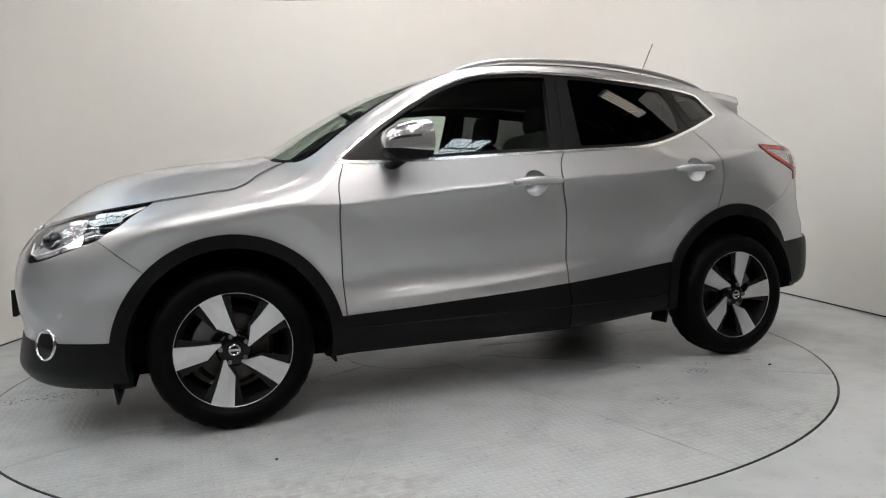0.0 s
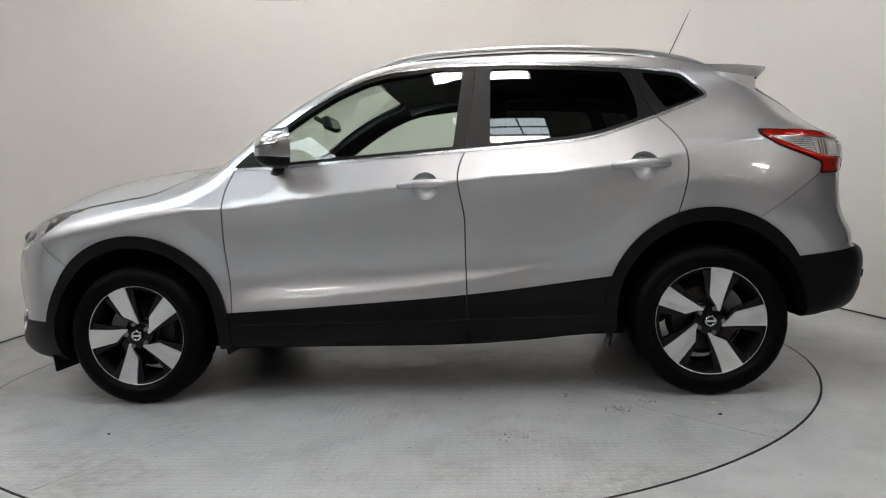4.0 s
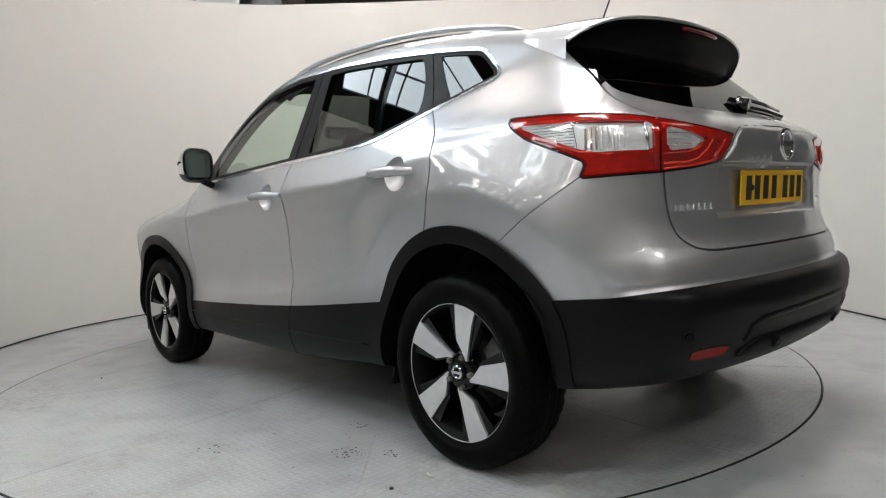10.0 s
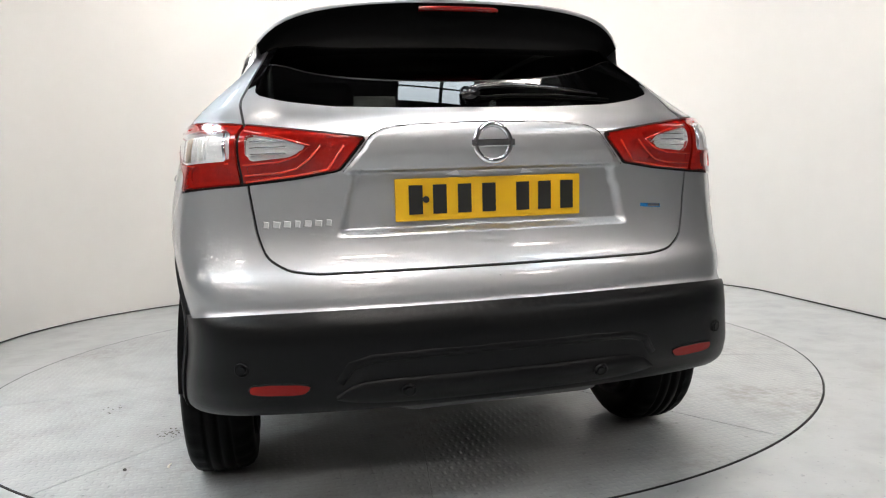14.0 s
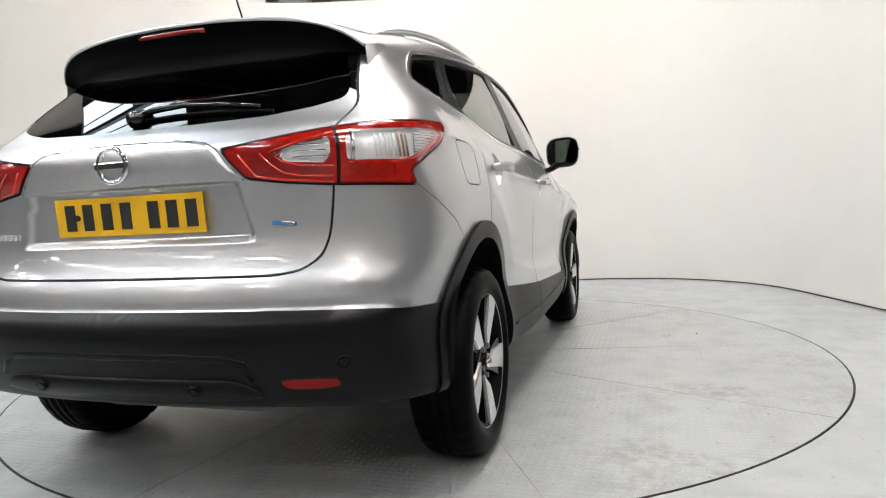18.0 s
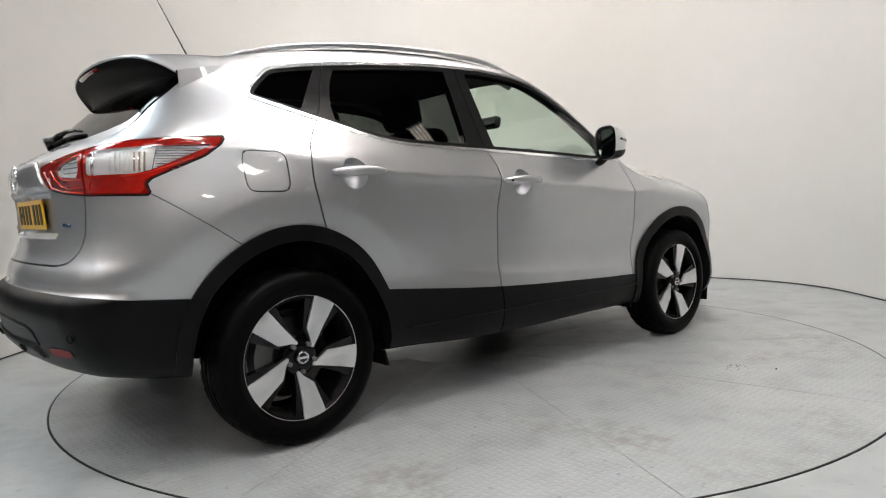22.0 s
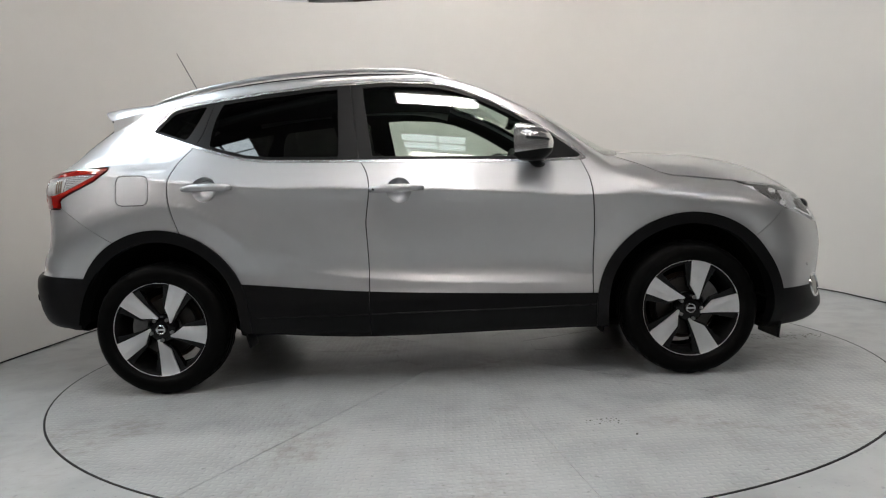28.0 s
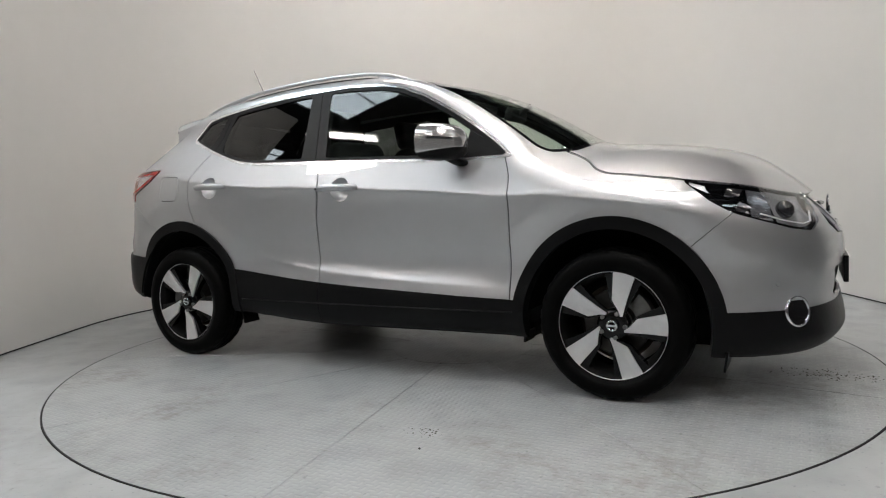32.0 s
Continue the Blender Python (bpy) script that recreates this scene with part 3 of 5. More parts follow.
# ---- the car's skin: one closed surface, cut along its panel lines ----
def rays(n_mid=190, n_end=64, n_round=400):
    """Points on the skin in rings from tail to nose."""
    ends, rows = 1.42, []
    th = np.linspace(0, 2 * np.pi, n_round, endpoint=False)
    th = th + 0.0
    for a in np.linspace(-np.pi / 2 * 0.999, 0, n_end, endpoint=False):
        rows.append((-ends, np.sin(a), np.cos(a)))
    for x in np.linspace(-ends, ends, n_mid):
        rows.append((x, 0.0, 1.0))
    for a in np.linspace(np.pi / 2 * 0.999, 0, n_end, endpoint=False)[::-1]:
        rows.append((ends, np.sin(a), np.cos(a)))
    rows = np.array(rows)
    ox = np.repeat(rows[:, 0], n_round)
    dx = np.repeat(rows[:, 1], n_round)
    dc = np.repeat(rows[:, 2], n_round)
    t2 = np.tile(th, len(rows))
    dy, dz = dc * np.cos(t2), dc * np.sin(t2)
    oz = np.full_like(ox, 0.70)
    lo, hi = np.full_like(ox, 0.02), np.zeros_like(ox)
    found = np.zeros(len(ox), bool)
    k = 0.02
    while k < 2.2:
        k2 = k + 0.04
        todo = ~found
        f = body(ox[todo] + dx[todo] * k2, dy[todo] * k2, oz[todo] + dz[todo] * k2)
        idx = np.where(todo)[0][f > 0]
        lo[idx], hi[idx] = k, k2
        found[idx] = True
        k = k2
    for _ in range(22):
        mid = (lo + hi) / 2
        out = body(ox + dx * mid, dy * mid, oz + dz * mid) > 0
        hi = np.where(out, mid, hi)
        lo = np.where(out, lo, mid)
    v = np.stack([ox + dx * hi, dy * hi, oz + dz * hi], 1)
    m, n = len(rows), n_round
    i, j = np.meshgrid(np.arange(m - 1), np.arange(n), indexing="ij")
    a, b = i * n + j, i * n + (j + 1) % n
    c, d = a + n, b + n
    return v, np.concatenate([np.stack([a, b, c], -1).reshape(-1, 3), np.stack([b, d, c], -1).reshape(-1, 3)])


def outward(v):
    e = 1e-4
    g = np.stack([body(v[:, 0] + (e if k == 0 else 0), v[:, 1] + (e if k == 1 else 0), v[:, 2] + (e if k == 2 else 0))
                  - body(v[:, 0] - (e if k == 0 else 0), v[:, 1] - (e if k == 1 else 0), v[:, 2] - (e if k == 2 else 0)) for k in range(3)], 1)
    return g / np.maximum(np.linalg.norm(g, axis=1), 1e-9)[:, None]


def rounded(pts, r=0.012, steps=4):
    """A closed outline with its corners rounded."""
    out, n = [], len(pts)
    for i in range(n):
        p, a, b = np.array(pts[i], float), np.array(pts[i - 1], float), np.array(pts[(i + 1) % n], float)
        la, lb = np.linalg.norm(a - p), np.linalg.norm(b - p)
        q0, q1 = p + (a - p) / la * min(r, la * .45), p + (b - p) / lb * min(r, lb * .45)
        for t in np.linspace(0, 1, steps):
            out.append((1 - t) ** 2 * q0 + 2 * t * (1 - t) * p + t * t * q1)
    return np.array(out)


def inside(poly):
    """Distance to a closed outline, below nought inside it."""
    a, b = poly, np.roll(poly, -1, 0)
    def f(u, v):
        best = np.full(u.shape, 1e9)
        odd = np.zeros(u.shape, bool)
        for p, q in zip(a, b):
            d = q - p
            t = np.clip(((u - p[0]) * d[0] + (v - p[1]) * d[1]) / max(d @ d, 1e-12), 0, 1)
            best = np.minimum(best, (u - p[0] - t * d[0]) ** 2 + (v - p[1] - t * d[1]) ** 2)
            if p[1] != q[1]:
                odd ^= ((p[1] > v) != (q[1] > v)) & (u < (q[0] - p[0]) * (v - p[1]) / (q[1] - p[1]) + p[0])
        return np.where(odd, -1, 1) * np.sqrt(best)
    return f


class Skin:
    def __init__(self):
        self.v, self.f = rays()
        self.kind = np.array(["paint"] * len(self.f), dtype="U20")

    def middle(self, sel):
        return self.v[self.f[sel]].mean(1)

    def pick(self, kinds, zone=None):
        sel = np.where(np.isin(self.kind, kinds))[0]
        if zone is not None and len(sel):
            c = self.middle(sel)
            sel = sel[zone(c[:, 0], np.abs(c[:, 1]), c[:, 2])]
        return sel

    def cut(self, field, kinds, zone=None):
        """Splits the chosen faces along field = 0; returns the chosen faces and whether each lies where the field is below nought."""
        sel = self.pick(kinds, zone)
        if not len(sel):
            return sel, np.zeros(0, bool)
        used = np.unique(self.f[sel])
        val = np.zeros(len(self.v))
        p = self.v[used]
        val[used] = field(p[:, 0], np.abs(p[:, 1]), p[:, 2])
        val[np.abs(val) < 4e-4] = 0
        s = np.sign(val[self.f[sel]])
        mixed = sel[(s.max(1) > 0) & (s.min(1) < 0)]
        extra, mids, faces, kinds_new = [], {}, [], []
        base = len(self.v)
        def mid(a, b):
            key = (a, b) if a < b else (b, a)
            if key not in mids:
                t = val[a] / (val[a] - val[b])
                mids[key] = base + len(extra)
                extra.append(self.v[a] + t * (self.v[b] - self.v[a]))
            return mids[key]
        for k in mixed:
            tri = [int(i) for i in self.f[k]]
            sg = [val[i] for i in tri]
            zeros = [i for i in range(3) if sg[i] == 0]
            if zeros:
                i = zeros[0]
                a, b, c = tri[i], tri[(i + 1) % 3], tri[(i + 2) % 3]
                m = mid(b, c)
                new_faces = [(a, b, m), (a, m, c)]
            else:
                i = [i for i in range(3) if (sg[i] > 0) != (sg[(i + 1) % 3] > 0) and (sg[i] > 0) != (sg[(i + 2) % 3] > 0)][0]
                a, b, c = tri[i], tri[(i + 1) % 3], tri[(i + 2) % 3]
                m1, m2 = mid(a, b), mid(a, c)
                new_faces = [(a, m1, m2), (m1, b, c), (m1, c, m2)]
            self.f[k] = new_faces[0]
            for q in new_faces[1:]:
                faces.append(q)
                kinds_new.append(self.kind[k])
        first = len(self.f)
        if faces:
            self.v = np.concatenate([self.v, np.array(extra)])
            val = np.concatenate([val, np.zeros(len(extra))])
            self.f = np.concatenate([self.f, np.array(faces, dtype=self.f.dtype)])
            self.kind = np.concatenate([self.kind, np.array(kinds_new, dtype="U20")])
            sel = np.concatenate([sel, np.arange(first, len(self.f))])
        return sel, val[self.f[sel]].sum(1) < 0

    def region(self, field, kinds, name, zone=None):
        sel, neg = self.cut(field, kinds, zone)
        self.kind[sel[neg]] = name

    def seam(self, field, kinds, zone=None, neg="", pos="", half=0.0030):
        """A shut line along field = 0; the faces on its two sides take new names where given."""
        self.cut(lambda x, y, z: field(x, y, z) - half, kinds, zone)
        self.cut(lambda x, y, z: field(x, y, z) + half, kinds, zone)
        sel = self.pick(kinds, zone)
        c = self.v[self.f[sel]]
        fv = field(c[:, :, 0].mean(1), np.abs(c[:, :, 1]).mean(1), c[:, :, 2].mean(1))
        if neg:
            self.kind[sel[fv < 0]] = neg
        if pos:
            self.kind[sel[fv >= 0]] = pos
        self.kind[sel[np.abs(fv) < half]] = "gap"


def along(pts):
    """x - X(z), for lines that run up and down."""
    c = curve([(z, x) for x, z in pts])
    return lambda x, y, z: x - c(z)


def over(pts):
    """z - Z(x), for lines that run fore and aft."""
    c = curve(pts)
    return lambda x, y, z: z - c(x)


def ellipse(wx, wz, a, b):
    return lambda x, y, z: (np.hypot((x - wx) / a, (z - wz) / b) - 1) * a


# wrap-round coordinates for the lamps: the way round the corner in metres, and the height
def round_tail(x, y):
    return np.arctan2(y, -(x + 1.3)) * 0.78
def round_nose(x, y):
    return np.arctan2(y, x - 1.3) * 0.95
def tail_pts(pts):
    return [(radians(a) * 0.78, z) for a, z in pts]
def nose_pts(pts):
    return [(radians(a) * 0.95, z) for a, z in pts]


DLO = rounded([(.862, 1.083), (.6, 1.078), (.18, 1.095), (-.27, 1.113), (-.5, 1.12), (-.75, 1.131), (-.87, 1.147), (-1.0, 1.182), (-1.14, 1.226), (-1.25, 1.263), (-1.395, 1.314), (-1.378, 1.350), (-1.285, 1.440), (-1.2, 1.453),
               (-1.065, 1.470), (-.83, 1.493), (-.5, 1.517), (-.15, 1.526), (.08, 1.511), (.195, 1.486), (.34, 1.430), (.48, 1.355), (.62, 1.270), (.77, 1.163)], .03)
F_WHEEL, R_WHEEL = WHEELS
skin = Skin()
ALL = ["paint"]
# edges laid along the creases
for off in (-.014, 0, .014):
    skin.cut(lambda x, y, z: z - SHOULDER(x) - off, ALL, lambda x, y, z: (y > .6) & (x > -1.9) & (x < 1.3))
for off in (-.012, .004, .05):
    skin.cut(lambda x, y, z: z - RIDGE(x) - off, ALL, lambda x, y, z: (y > .6) & (x > -1.0) & (x < 1.0))
tail_zone = lambda x, y, z: (x < -1.8) & (z > .78) & (z < 1.14) & (y < .45)
for off in (0, .010, .020):
    skin.cut(lambda x, y, z: RAISED(z) - y - off, ALL, tail_zone)
for level in (.815, .8275, .840, .974, .982, .990):
    skin.cut(lambda x, y, z: z - level, ALL, tail_zone)
for off in (.365, .38, .395):
    skin.cut(lambda x, y, z: y + .25 * (z - .9) - off, ALL, tail_zone)
# underside, wheel openings, black cladding
skin.region(lambda x, y, z: z - FLOOR(x) - .02, ALL, "under")
outer_side = lambda x, y, z: y > .5
for (wx, wz), (ai, bi), (ao, bo), tag in ((F_WHEEL, (.405, .418), (.462, .474), "arch_front"), (R_WHEEL, (.405, .438), (.458, .497), "arch_rear")):
    skin.region(ellipse(wx, wz, ai, bi), ["paint", "under"], "hole", outer_side)
    skin.region(ellipse(wx, wz, ao, bo), ALL, tag, outer_side)
CLAD_TOP = curve([(-2.4, .634), (-2.05, .630), (-1.85, .612), (-1.66, .597), (-1.2, .565), (-.89, .541), (-.68, .52), (-.405, .494), (-.127, .474), (.29, .453), (.874, .428), (1.5, .412), (1.8, .408), (2.4, .408)])
skin.region(lambda x, y, z: z - CLAD_TOP(x), ALL, "clad")
c = skin.pick(["clad"])
m = skin.middle(c)[:, 0]
skin.kind[c[m > 1.3]] = "lip_front"
skin.kind[c[m < -1.3]] = "lip_rear"
# lamps
TAIL_LAMP = inside(rounded(tail_pts([(73.5, 1.152), (62, 1.144), (53, 1.134), (44, 1.117), (34, 1.094), (23.6, 1.071), (25.5, 1.035), (28.6, .985), (36, .968), (44, .957), (58.2, .949), (57.0, .995), (61, 1.025), (68.5, 1.075), (72.5, 1.120)]), .010))
skin.region(lambda x, y, z: TAIL_LAMP(round_tail(x, y), z), ALL, "tail_lamp", lambda x, y, z: (x < -1.3) & (z > .85))
TAIL_RIM = .006
skin.region(lambda x, y, z: TAIL_LAMP(round_tail(x, y), z) + TAIL_RIM, ["tail_lamp"], "tail_red")
skin.kind[skin.kind == "tail_lamp"] = "gap"
skin.seam(lambda x, y, z: round_tail(x, y) - radians(44) * .78, ["tail_red"], neg="tail_in", pos="tail_out", half=.004)
skin.region(lambda x, y, z: TAIL_LAMP(round_tail(x, y), z) + .010, ["tail_out"], "tail_out_core")
skin.region(lambda x, y, z: TAIL_LAMP(round_tail(x, y), z) + .009, ["tail_in"], "tail_in_core")
CLEAR_OUT = inside(rounded(tail_pts([(70.5, 1.118), (58, 1.110), (45.2, 1.098), (45.2, 1.022), (55, 1.022), (58, 1.034)]), .010))
CLEAR_IN = inside(rounded(tail_pts([(42.8, 1.087), (37, 1.068), (33.5, 1.050), (36, 1.026), (42.8, 1.018)]), .009))
DEEP_OUT = inside(rounded(tail_pts([(45.4, 1.012), (53.0, 1.012), (53.6, .975), (45.4, .972)]), .007))
DEEP_IN = inside(rounded(tail_pts([(42.8, 1.012), (35.0, 1.018), (31.0, 1.052), (28.6, 1.052), (30.5, 1.002), (42.8, .980)]), .006))
skin.region(lambda x, y, z: CLEAR_OUT(round_tail(x, y), z), ["tail_out_core"], "tail_clear_out")
skin.region(lambda x, y, z: DEEP_OUT(round_tail(x, y), z), ["tail_out_core"], "tail_deep_out")
skin.region(lambda x, y, z: CLEAR_IN(round_tail(x, y), z), ["tail_in_core"], "tail_clear_in")
skin.region(lambda x, y, z: DEEP_IN(round_tail(x, y), z), ["tail_in_core"], "tail_deep")
HEAD_LAMP = inside(rounded(nose_pts([(69, .950), (64.3, .858), (59.4, .808), (53, .775), (44.5, .735), (38.0, .722), (33.2, .760), (31.0, .868), (42, .887), (52, .915), (62, .938)]), .014))
skin.region(lambda x, y, z: HEAD_LAMP(round_nose(x, y), z), ALL, "head_lamp", lambda x, y, z: (x > 1.4) & (z > .65))
GRILLE = inside(rounded(nose_pts([(30.2, .868), (27.5, .74), (22, .70), (-10, .68), (-10, .885), (15, .878)]), .01))
skin.region(lambda x, y, z: GRILLE(round_nose(x, y), z), ALL, "grille", lambda x, y, z: (x > 1.8) & (z > .6))
INTAKE = inside(rounded(nose_pts([(27, .56), (24, .43), (-10, .43), (-10, .56)]), .02))
skin.region(lambda x, y, z: INTAKE(round_nose(x, y), z), ALL, "intake", lambda x, y, z: x > 1.9)
# glass
upper = lambda x, y, z: (z > .98) & (y > .42)
dlo = inside(DLO)
skin.region(lambda x, y, z: dlo(x, z), ALL, "chrome_strip", upper)
skin.region(lambda x, y, z: dlo(x, z) + .013, ["chrome_strip"], "pillar")
F_EDGE = curve([(1.0, -.202), (1.121, -.219), (1.494, -.272), (1.6, -.285)])
B_EDGE = curve([(1.0, -.386), (1.135, -.389), (1.492, -.399), (1.6, -.40)])
C_EDGE = curve([(1.1, -1.03), (1.20, -1.055), (1.32, -1.050), (1.40, -1.025), (1.47, -.985), (1.6, -.93)])
Q_EDGE = curve([(1.1, -1.285), (1.255, -1.195), (1.445, -1.085), (1.6, -1.0)])
skin.region(lambda x, y, z: np.maximum(dlo(x, z) + .030, F_EDGE(z) - x), ["pillar"], "pane_front")
skin.region(lambda x, y, z: np.maximum(dlo(x, z) + .030, np.maximum(x - B_EDGE(z), C_EDGE(z) - x)), ["pillar"], "pane_rear")
skin.region(lambda x, y, z: np.maximum(dlo(x, z) + .026, x - Q_EDGE(z)), ["pillar"], "pane_quarter")
skin.seam(along([(-.285, 1.0), (-.288, 1.12), (-.317, 1.37), (-.33, 1.50), (-.335, 1.6)]), ["pillar"], lambda x, y, z: abs(x + .3) < .09, half=.003)
skin.seam(along([(-1.16, 1.2), (-1.137, 1.232), (-1.06, 1.42), (-1.03, 1.5)]), ["pillar", "chrome_strip"], lambda x, y, z: abs(x + 1.1) < .09, half=.0025)
u_of = lambda x, y: x + SWEEP(x) * y ** 2
SCREEN = inside(rounded([(.20, -.5), (.20, .50), (.26, .555), (1.02, .665), (1.075, .64), (1.125, .5), (1.135, -.5)], .03))
skin.region(lambda x, y, z: SCREEN(u_of(x, y), y), ALL, "screen_edge", lambda x, y, z: (x > 0) & (z > 1.05) & (y < .75))
SCREEN_IN = lambda x, y, z: SCREEN(u_of(x, y), y) + .028
skin.region(SCREEN_IN, ["screen_edge"], "screen")
REAR_PANE = inside(rounded([(-.1, 1.152), (.2, 1.154), (.40, 1.164), (.52, 1.185), (.605, 1.212), (.600, 1.255), (.555, 1.34), (.50, 1.46), (-.1, 1.50)], .02))
skin.region(lambda x, y, z: REAR_PANE(y, z), ALL, "pane_tail", lambda x, y, z: (x < -1.45) & (z > 1.1))
# shut lines
HOOD = over([(.9, 1.235), (.97, 1.160), (1.02, 1.118), (1.10, 1.082), (1.166, 1.050), (1.222, 1.012), (1.28, .990), (1.36, .980), (1.484, .963), (1.62, .944), (1.83, .905), (1.98, .872), (2.3, .84)])
WING = lambda x, y, z: (z - .678) * .76 - (x - 1.652) * .65
DOOR_F = along([(.78, 1.3), (.805, 1.12), (.818, 1.08), (.848, 1.0), (.858, .89), (.857, .67), (.847, .43), (.845, .2)])
DOOR_M = along([(-.32, 1.4), (-.29, 1.13), (-.272, 1.105), (-.264, .8), (-.26, .61), (-.261, .485), (-.262, .2)])
DOOR_R = along([(-1.06, 1.42), (-1.137, 1.232), (-1.204, 1.148), (-1.234, 1.08), (-1.24, 1.0), (-1.222, .90), (-1.19, .80), (-1.0, .5)])
TAIL_SEAM = lambda x, y, z: (z - .786) * .84 + (x + 1.55) * .55
GATE = inside(rounded([(-.2, .727), (.47, .727), (.54, .737), (.592, .772), (.612, .83), (.628, .95), (.630, 1.11), (.645, 1.19), (.625, 1.235), (.58, 1.34), (.53, 1.47), (.50, 1.56), (-.2, 1.56)], .02))
skin.seam(HOOD, ALL, lambda x, y, z: (x > .93) & (z > .8), half=.0042)
skin.seam(WING, ALL, lambda x, y, z: (x > 1.5) & (x < 1.95) & (z > .38) & (z < .90), half=.0014)
skin.seam(DOOR_F, ALL, lambda x, y, z: (y > .6) & (x > .5) & (x < 1.1) & (z < 1.10))
skin.seam(DOOR_M, ["paint", "clad"], lambda x, y, z: (y > .6) & (abs(x + .27) < .1) & (z < 1.13))
skin.seam(DOOR_R, ALL, lambda x, y, z: (y > .6) & (x < -.9) & (x > -1.4) & (z < 1.26))
skin.seam(TAIL_SEAM, ALL, lambda x, y, z: (y > .6) & (x < -1.4) & (x > -1.84) & (z > .6) & (z < .98), half=.0014)
skin.seam(lambda x, y, z: GATE(y, z), ALL, lambda x, y, z: (x < -1.45) & (z > .69) & (z < 1.50), half=.0034)
FUEL = inside(rounded([(-1.507, 1.10), (-1.34, 1.094), (-1.337, .952), (-1.503, .955)], .035))
skin.seam(lambda x, y, z: FUEL(x, z), ALL, lambda x, y, z: (y > .6) & (abs(x + 1.42) < .2) & (z > .85) & (z < 1.2), half=.0021)
sel = skin.pick(ALL)
mid = skin.middle(sel)
mx, my, mz = mid[:, 0], np.abs(mid[:, 1]), mid[:, 2]
belt = np.interp(mx, [-1.4, -1.14, -1.0, -.87, -.75, -.27, .18, .6, .87], [1.314, 1.226, 1.182, 1.147, 1.131, 1.113, 1.095, 1.078, 1.083])
names = np.array(["body_shell"] * len(sel), dtype="U20")
low = (mz < belt) & (my > .5)
names[low & (DOOR_F(mx, my, mz) > 0)] = "fender"
names[low & (DOOR_F(mx, my, mz) <= 0) & (DOOR_M(mx, my, mz) > 0)] = "front_door"
names[low & (DOOR_M(mx, my, mz) <= 0) & (DOOR_R(mx, my, mz) > 0)] = "rear_door"
names[(mx > .93) & (HOOD(mx, my, mz) > 0)] = "bonnet"
names[(mx > .93) & (HOOD(mx, my, mz) <= 0) & (my > .4)] = "fender"
names[(mx > 1.5) & (HOOD(mx, my, mz) <= 0) & ((WING(mx, my, mz) < 0) | (mx > 1.93))] = "bumper_front"
names[(mx < -1.4) & (TAIL_SEAM(mx, my, mz) < 0) & (mz < .96)] = "bumper_rear"
names[(mx < -1.45) & (GATE(my, mz) < 0) & (mz < 1.50)] = "tailgate"
names[(my > .6) & (FUEL(mx, mz) < 0) & (mz < 1.2)] = "fuel_flap"
skin.kind[sel] = names
skin.region(lambda x, y, z: 1.245 - z + .5 * (.60 - y), ["tailgate"], "blade", lambda x, y, z: (y > .40) & (z > 1.15) & (x < -1.4))
# finger recesses behind the door handles
HANDLES = ((-.092, .972, -.235, .027, .978), (-1.055, 1.016, -1.160, -.915, 1.020))      # recess x, z; bar from, to, height
for hx, hz, *_ in HANDLES:
    skin.region(lambda x, y, z: np.hypot(x - hx, (z - hz) * 1.02) - .062, ["front_door", "rear_door"], "hole", lambda x, y, z: (abs(x - hx) < .2) & (abs(z - hz) < .2))
tri = skin.v[skin.f].mean(1)
back = (tri[:, 1] > 0) & (((skin.kind == "gap") & (np.abs(FUEL(tri[:, 0], tri[:, 2])) < .004) & (tri[:, 2] < 1.2) & (np.abs(tri[:, 1]) > .6)) | (skin.kind == "fuel_flap"))
skin.kind[back] = "body_shell"
NORMAL = outward(skin.v)

car = tagged(new("car"), "silver metallic five-door crossover car with black cladding, on the turntable", "car")


def panel(name, kinds, mat, parent, label="", keep=None, lift=0.0, rim=0.010, thick=True):
    """One panel of the skin, with its edges turned inwards."""
    sel = skin.pick(kinds)
    if keep is not None:
        c = skin.middle(sel)
        sel = sel[keep(c[:, 0], c[:, 1], c[:, 2])]
    if not len(sel):
        return None
    f = skin.f[sel]
    used, inv = np.unique(f, return_inverse=True)
    f = inv.reshape(-1, 3)
    v, n = skin.v[used] + NORMAL[used] * lift, NORMAL[used]
    normals = n
    if thick:
        e = np.concatenate([f[:, [0, 1]], f[:, [1, 2]], f[:, [2, 0]]])
        key = np.sort(e, 1)
        _, first, count = np.unique(key, axis=0, return_index=True, return_counts=True)
        edge = e[first[count == 1]]
        k = len(v)
        m = len(edge)
        a, b = edge[:, 0], edge[:, 1]
        v = np.concatenate([v, v[a], v[b], v[b] - n[b] * rim, v[a] - n[a] * rim])
        quad = np.stack([np.arange(m) + k, np.arange(m) + k + m, np.arange(m) + k + 2 * m, np.arange(m) + k + 3 * m][::-1], 1)
        normals = np.concatenate([n, np.zeros((4 * m, 3))])
        faces = [tuple(q) for q in f.tolist()] + [tuple(q) for q in quad.tolist()]
    else:
        faces = f.tolist()
    return mesh_ob(name, v.tolist(), faces, mat, parent, label, True, normals.tolist())


